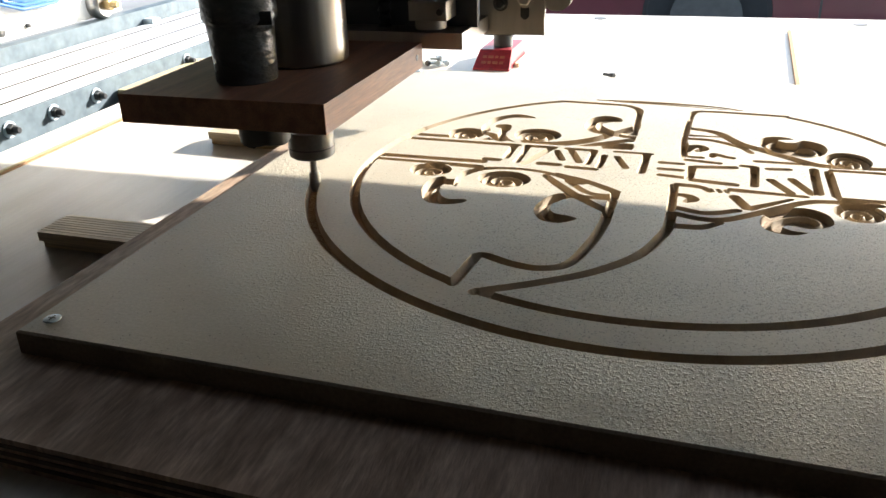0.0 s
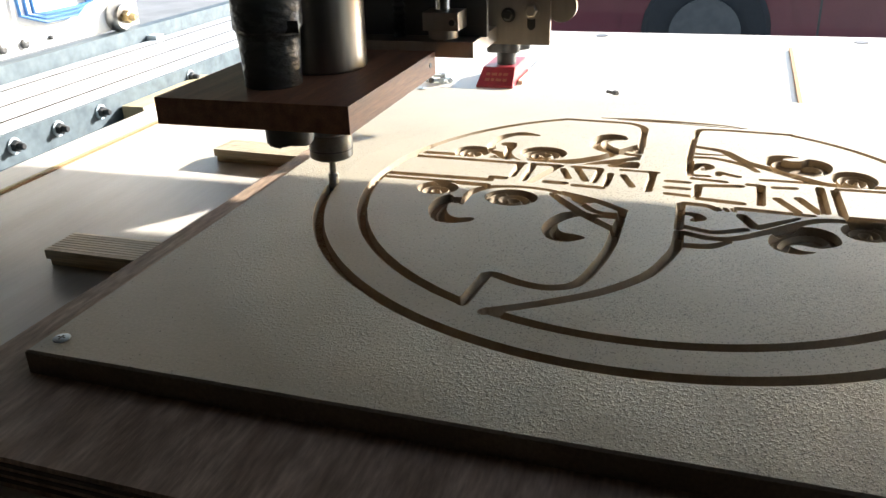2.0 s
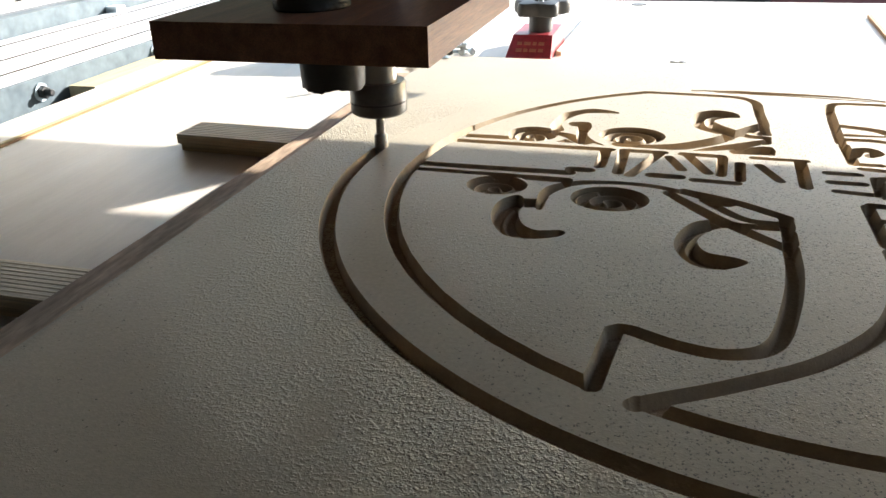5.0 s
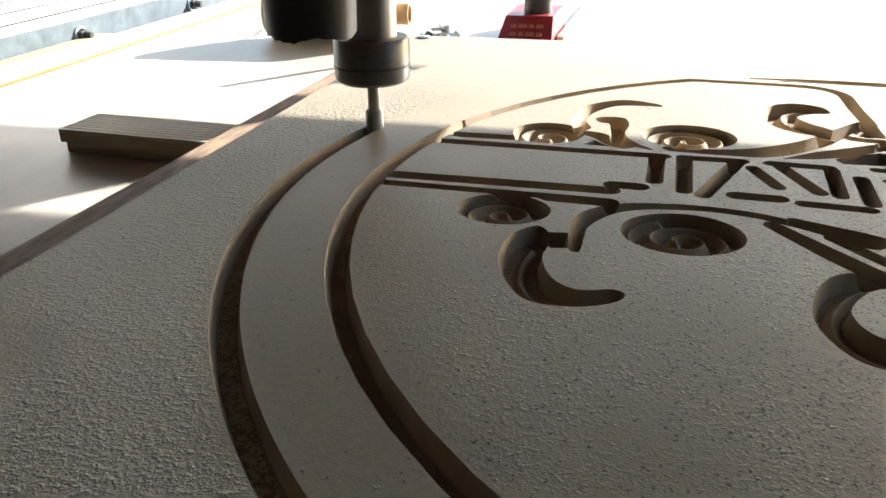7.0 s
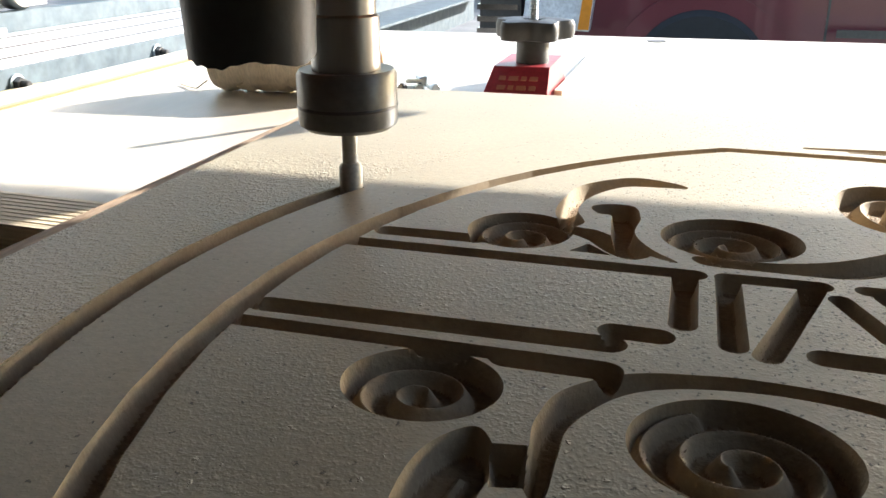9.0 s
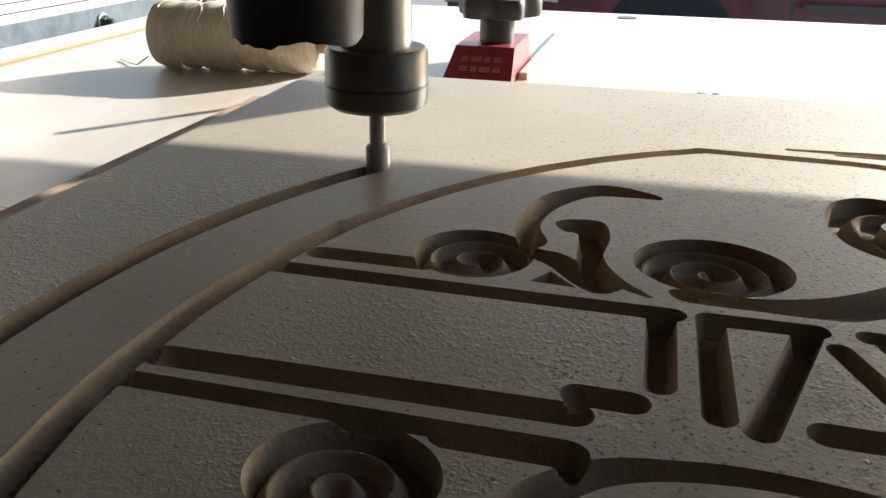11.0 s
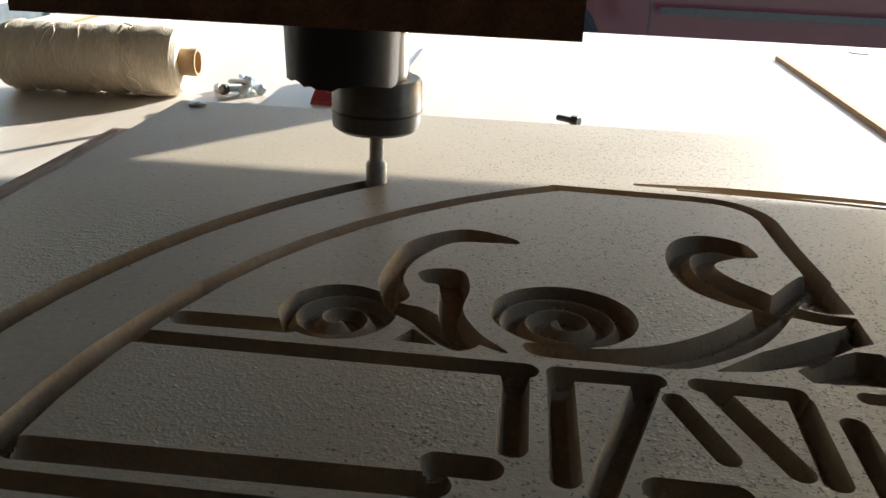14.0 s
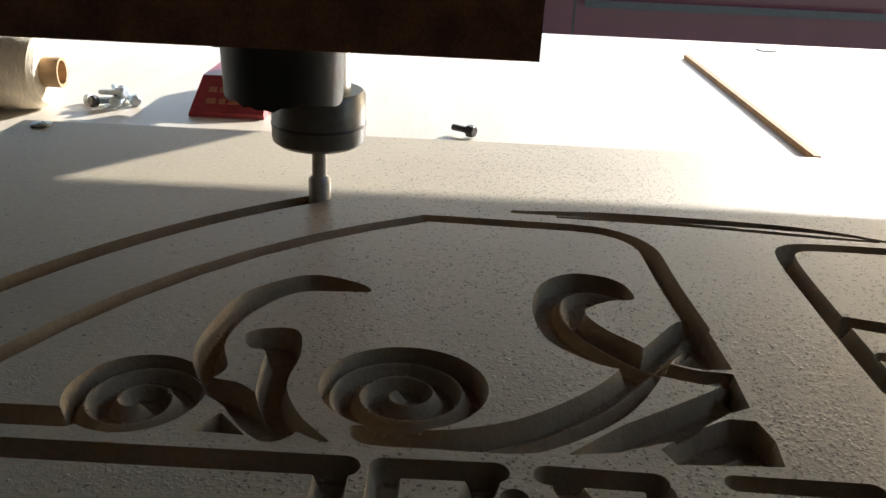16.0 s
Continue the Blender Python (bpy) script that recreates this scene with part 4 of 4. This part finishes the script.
def screw_pile():
    rng = random.Random(9)
    for k in range(7):
        x, y = -0.005 + rng.uniform(-0.014, 0.014), 0.762 + rng.uniform(-0.010, 0.010)
        z = TABLE + 0.0032 + (0.006 if k > 4 else 0)
        o = thing("loose_screw", "loose bright screw lying in a small heap", "screw", pose(x, y, z, 90 + rng.uniform(-12, 12), rng.uniform(-8, 8), rng.uniform(0, 360)), group="heap of screws")
        part("shank", lathe([(0.0014, -0.008), (0.0018, -0.006), (0.0016, -0.004), (0.0018, -0.002), (0.0016, 0.0), (0.0018, 0.002), (0.0018, 0.008)], 10), ZINC, o)
        part("head", lathe([(0.0018, 0.008), (0.0038, 0.0085), (0.0038, 0.0115), (0.0028, 0.0125)], 12), BOLT if k % 2 else ZINC, o)


screw_pile()


def loose_bolt():
    o = thing("loose_bolt", "small dark bolt lying on the sunlit table", "bolt", pose(0.2205, 0.7220, TABLE + 0.0042, 90, 0, 55))
    part("head", lathe([(0.0038, 0.0), (0.0038, 0.0045), (0.0033, 0.005)], 6), BOLT, o)
    part("shank", lathe([(0.002, 0.0), (0.002, -0.011), (0.0016, -0.0115)], 12), BOLT, o)


loose_bolt()


# ---- router head ----
# every part is built about the cutter's tip axis, z = 0 at the board's face
def router_head():
    o = thing("router_head", "steel router spindle in hardwood plate with taped hose", "router spindle")
    part("cutter", lathe([(0.0036, -0.0062), (0.0040, -0.0058), (0.0041, 0.0072), (0.0036, 0.0082), (0.0027, 0.0090), (0.0027, 0.0220)], 24), BIT_STEEL, o, "short straight cutter", smooth=True)
    nut = part("collet_nut", lathe([(0.0100, 0.0212), (0.0145, 0.0213), (0.0165, 0.0228), (0.0168, 0.0244), (0.0168, 0.0395), (0.0158, 0.0410), (0.0115, 0.0408)], 48), NUT_STEEL, o, "dark round collet nut", smooth=True)
    part("nut_groove", lathe([(0.01690, 0.0285), (0.01705, 0.0287), (0.01705, 0.0294), (0.01690, 0.0296)], 48), BOLT, nut, smooth=True)
    part("spindle_nose", lathe([(0.0115, 0.0406), (0.0115, 0.058), (0.0105, 0.0588), (0.0105, 0.073)], 40), STEEL, o, "bare steel spindle nose", smooth=True)
    # plate with rounded corners
    bm = box(-0.073, 0.065, -0.108, 0.068, 0.0735, 0.0915)
    part("mounting_plate", bm, WALNUT, o, "red-brown hardwood plate", bevel=0.0034)
    part("dowel_hole", lathe([(0.0022, 0.0), (0.0022, 0.0006)], 14, m=Matrix.Translation((0.0649, 0.055, 0.083)) @ Matrix.Rotation(radians(90), 4, "Y")), BOLT, o)
    part("spindle_body", lathe([(0.031, 0.0915), (0.0325, 0.093), (0.0325, 0.30), (0.031, 0.302)], 64), STEEL, o, "brushed steel spindle body", smooth=True)
    # hose above and below the plate
    hx, hy = -0.010, -0.060
    rag = random.Random(5)
    low = [0.0530 + rag.uniform(-0.0006, 0.0006) + 0.0007 * math.sin(i * 0.5) for i in range(48)]
    bm = bmesh.new()
    rings = [[bm.verts.new((r * math.cos(2 * math.pi * i / 48), hy - 0.004 + r * math.sin(2 * math.pi * i / 48), low[i] if z is None else z)) for i in range(48)]
             for r, z in ((0.0148, 0.070), (0.0150, None), (0.0163, None), (0.0170, 0.0735))]
    for p, q in zip(rings, rings[1:]):
        for i in range(48):
            bm.faces.new((p[i], p[(i + 1) % 48], q[(i + 1) % 48], q[i]))
    part("hose_end", bm, RUBBER, o, "black hose end under the plate", smooth=True)
    hose = part("hose", lathe([(0.0185, 0.0915), (0.0195, 0.0925), (0.0200, 0.105), (0.0205, 0.120), (0.0212, 0.1275), (0.0222, 0.129), (0.0235, 0.131), (0.0232, 0.145), (0.0238, 0.160), (0.0235, 0.26)], 56, m=pose(hx, hy, 0), wob=0.035), TAPE, o, "dust hose wrapped in black tape", smooth=True)
    part("tape_flap", prism([(0.018, -0.012), (0.0275, -0.010), (0.0275, -0.0095), (0.018, -0.010)], 0.128, 0.136, m=pose(hx, hy, 0)), TAPE, hose)
    # slide behind the spindle
    part("back_plate", box(-0.06, 0.100, 0.098, 0.104, 0.098, 0.36), GREY_STEEL, o, "dark slide plate", bevel=0.001)
    part("slide_foot", box(-0.05, 0.096, 0.070, 0.148, 0.0865, 0.0985), STAINLESS, o, "machined slide foot", bevel=0.001)
    for x in (0.068,):
        part("guide_rod", lathe([(0.0065, 0.098), (0.0065, 0.30)], 24, m=pose(x, 0.083, 0)), CHROME, o, "polished guide rod", smooth=True)
        c = part("rod_clamp", lathe([(0.012, 0.100), (0.012, 0.1065)], 32, m=pose(x, 0.083, 0)), STAINLESS, o, "steel rod support", smooth=True)
        part("clamp_block", box(x - 0.013, x + 0.016, 0.070, 0.096, 0.107, 0.121), STAINLESS, c, bevel=0.001)
        part("clamp_screw", lathe([(0.0025, 0), (0.0025, 0.004)], 12, m=Matrix.Translation((x + 0.012, 0.0705, 0.114)) @ Matrix.Rotation(radians(90), 4, "X")), BOLT, c)
    prof = []
    for i in range(30):
        prof += [(0.0055, 0.100 + i * 0.006), (0.0038, 0.103 + i * 0.006)]
    part("lead_screw", lathe(prof, 16, m=pose(0.030, 0.085, 0)), BOLT, o, "dark lead screw")
    # stainless bracket to the side
    bm = box(0.088, 0.142, 0.150, 0.156, 0.083, 0.30)
    br = part("side_bracket", bm, STAINLESS, o, "stainless bracket plate with a slotted bolt hole", bevel=0.0028)
    for x, z, big in ((0.106, 0.108, 0), (0.126, 0.112, 1)):
        m = Matrix.Translation((x, 0.150, z)) @ Matrix.Rotation(radians(90), 4, "X")
        w = part("bolt_washer", lathe([(0.002, 0), (0.0075 if big else 0.0062, 0), (0.0075 if big else 0.0062, 0.001), (0.002, 0.001)], 24, m=m), BOLT if not big else STAINLESS, br)
        part("bolt_head", lathe([(0.0055 if big else 0.004, 0.001), (0.0055 if big else 0.004, 0.005), (0.0045 if big else 0.003, 0.0056)], 6 if big else 16, m=m), STAINLESS if big else BOLT, w)
    part("slot", prism([(0.1225, -0.106), (0.1295, -0.106), (0.1295, -0.098), (0.127, -0.0955), (0.125, -0.0955), (0.1225, -0.098)], 0.1494, 0.1502, m=Matrix.Rotation(radians(-90), 4, "X")), BOLT, br, "dark slot")
    part("bearing_cover", lathe([(0.013, 0.0), (0.013, 0.008), (0.011, 0.010)], 28, m=Matrix.Translation((0.150, 0.158, 0.114)) @ Matrix.Rotation(radians(-90), 4, "X")), STAINLESS, o, "pale round bearing cover", smooth=True)
    # out of view: plate added to throw the slanted shadow edge on the board
    part("shadow_plate", box(-0.46, 0.248, 0.457, 0.465, 0.15, 0.30), GREY_STEEL, o, "unseen dark plate added to cast the wedge shadow", bevel=0.001)
    return o


head = router_head()


def gantry():
    """The bridge that carries the router head; it moves along the table only."""
    o = thing("gantry", "steel gantry bridge across the router table", "machine gantry")
    part("beam", box(-0.63, 1.14, 0.165, 0.343, 0.15, 0.44), GREY_STEEL, o, bevel=0.003)
    side = part("side_plate", box(-0.515, -0.503, 0.02, 0.54, 0.028, 0.44), WHITE_PAINT, o, "white gantry side plate", bevel=0.002)
    first = Matrix.Translation((0, 0.241, 0))
    side.matrix_basis = first.inverted() @ OUTER @ first
    for y, r in ((0.225, 0.006), (0.265, 0.006), (0.303, 0.006), (0.350, 0.003)):
        part("plate_bolt", lathe([(r, 0), (r, 0.004), (r * 0.5, 0.005)], 16, m=Matrix.Translation((-0.503, y, 0.040)) @ Matrix.Rotation(radians(90), 4, "Y")), BOLT, side)
    mk = Matrix.Translation((-0.503, 0.485, 0.046)) @ Matrix.Rotation(radians(90), 4, "Y")
    kn = part("bearing_knob", lathe([(0.020, 0), (0.020, 0.014), (0.017, 0.018), (0.010, 0.018)], 28, m=mk), STEEL, side, "round steel bearing cap", smooth=True)
    part("hex_fitting", lathe([(0.009, 0.018), (0.009, 0.028), (0.006, 0.029), (0.005, 0.038)], 6, m=mk), BRASS, kn, "brass hex fitting")
    for k in range(3):
        part("blue_tube", tube([(-0.500, 0.30 + k * 0.012, 0.16), (-0.496, 0.30 + k * 0.012, 0.075), (-0.494, 0.34, 0.062 + k * 0.005), (-0.494, 0.40, 0.062 + k * 0.005), (-0.496, 0.425 + k * 0.006, 0.075), (-0.500, 0.43 + k * 0.006, 0.16)], 0.0025, 8), BLUE, side, "blue air tube")
    part("side_plate", box(1.10, 1.12, 0.02, 0.40, 0.028, 0.44), WHITE_PAINT, o, bevel=0.002)
    return o


bridge = gantry()


# ---- outside ----
def car():
    o = thing("car", "dark red pickup truck parked on the driveway", "car", pose(0.30, 5.05, FLOOR, 0, 0, 0))
    # side body with wheel arch, the nose pointing to -x; built in the xz plane
    def side(y0, y1):
        pts = [(-0.98, 0.36)]
        pts += [(-0.50, 0.32)]
        for i in range(19):
            a = math.pi - math.pi * i / 18
            pts.append((0.46 * math.cos(a), 0.34 + 0.42 * math.sin(a)))
        pts += [(2.55, 0.30), (2.55, 0.98), (1.0, 1.02), (0.25, 1.05), (-0.55, 1.00), (-0.86, 0.92), (-0.98, 0.80)]
        return prism(pts, y0, y1, m=Matrix.Rotation(radians(90), 4, "X"))
    part("body_side", side(-0.12, 0.0), CAR_PAINT, o, "dark red painted fender and door", bevel=0.02)
    part("body", box(-0.92, 2.5, 0.12, 1.7, 0.55, 0.98), CAR_PAINT, o, bevel=0.04)
    part("cabin", prism([(0.55, 0.98), (1.0, 1.52), (2.2, 1.55), (2.5, 0.98)], -1.6, -0.2, m=Matrix.Rotation(radians(90), 4, "X")), BOLT, o, "dark glazed cabin", bevel=0.03)
    part("flare", lathe([(0.42, -0.02), (0.50, -0.02), (0.50, 0.03), (0.42, 0.03)], 48, m=Matrix.Translation((0, 0, 0.34)) @ Matrix.Rotation(radians(90), 4, "X")), CAR_PAINT, o, smooth=True)
    for x in (0.0, 3.3):
        w = part("wheel", lathe([(0.20, -0.02), (0.34, -0.02), (0.37, -0.0), (0.37, 0.16), (0.34, 0.2), (0.2, 0.2)], 40, m=Matrix.Translation((x, 0.12, 0.37)) @ Matrix.Rotation(radians(90), 4, "X")), TYRE, o, "black tyre", smooth=True)
        part("rim", lathe([(0.03, 0.10), (0.12, 0.10), (0.20, 0.06), (0.205, 0.12)], 30, m=Matrix.Translation((x, 0.0, 0.37)) @ Matrix.Rotation(radians(90), 4, "X")), GREY_STEEL, w, smooth=True)
    part("rear_body", box(2.5, 4.4, 0.0, 1.7, 0.55, 1.1), CAR_PAINT, o, bevel=0.03)
    h = part("headlight", prism([(-0.97, 0.64), (-0.60, 0.62), (-0.58, 0.80), (-0.95, 0.82)], 0.02, 0.135, m=Matrix.Rotation(radians(90), 4, "X")), LAMP_GLASS, o, "clear headlight", bevel=0.015)
    part("indicator", prism([(-0.66, 0.63), (-0.60, 0.63), (-0.585, 0.80), (-0.64, 0.80)], 0.135, 0.145, m=Matrix.Rotation(radians(90), 4, "X")), AMBER, h, "amber indicator")
    g = part("grille", box(-1.22, -0.985, -0.10, 1.6, 0.50, 0.86), BOLT, o, "chrome barred grille", bevel=0.02)
    for i in range(5):
        part("grille_bar", box(-1.235, -1.0, -0.112, 1.6, 0.53 + i * 0.065, 0.56 + i * 0.065), CHROME, g, bevel=0.006)
    part("door_gap", box(0.62, 0.632, -0.003, 0.0, 0.33, 1.0), BOLT, o)
    part("side_trim", box(0.66, 2.4, -0.128, -0.119, 0.62, 0.66), BOLT, o, "dark side trim")


car()


def hedge():
    o = thing("hedge", "green hedge across the street", "hedge", pose(-9, 16, FLOOR))
    rng = np.random.default_rng(3)
    n = 9000
    c = np.stack([rng.uniform(0, 12, n), rng.normal(0, 0.5, n), np.abs(rng.normal(0.7, 0.5, n))], 1)
    u = rng.normal(size=(n, 3))
    u /= np.linalg.norm(u, axis=1)[:, None]
    v = np.cross(u, rng.normal(size=(n, 3)))
    v /= np.linalg.norm(v, axis=1)[:, None]
    s = rng.uniform(0.05, 0.11, n)[:, None]
    P = np.stack([c - u * s, c + v * s * 0.5, c + u * s, c - v * s * 0.5], 1).reshape(-1, 3)
    me = bpy.data.meshes.new("leaves")
    me.from_pydata(P.tolist(), [], [(4 * i, 4 * i + 1, 4 * i + 2, 4 * i + 3) for i in range(n)])
    me.materials.append(LEAF)
    l = new("leaves", me)
    l.parent = o
    o["kind"] = "stuff"


hedge()


# ---- motion ----
# the cutter's angle on the outer ring, in degrees
BIT = [(0.0, 195.5), (1.5, 188.4), (2.5, 184.3), (3.5, 179.3), (4.2, 176.4), (5.2, 172.2), (6.3, 167.6), (7.0, 164.7), (8.5, 157.9), (9.7, 152.5), (11.0, 146.6), (12.0, 142.1), (13.0, 137.4), (14.5, 130.6), (16.0, 124.0)]


def bit_at(a):
    return CX + R_OUT * math.cos(radians(a)), CY + R_OUT * math.sin(radians(a))


def motions():
    walk(head, [(t, pose(*bit_at(a), 0)) for t, a in BIT])
    walk(bridge, [(t, pose(0, bit_at(a)[1], 0)) for t, a in BIT])
    ts, an = [t for t, a in BIT], [-a for t, a in BIT]
    for ob, a in UNCUT:
        t = float(np.interp(-a, an, ts))
        if -a > an[-1]:
            continue
        t0, t1 = max(t - 0.12, 0.02), max(t + 0.12, 0.2)
        rows = [(0.0, pose(0, 0, 0)), (t0, pose(0, 0, 0)), (t1, pose(0, 0, -0.0072))]
        if t1 < 15.95:
            rows.append((16.0, pose(0, 0, -0.0072)))
        walk(ob, rows)


motions()
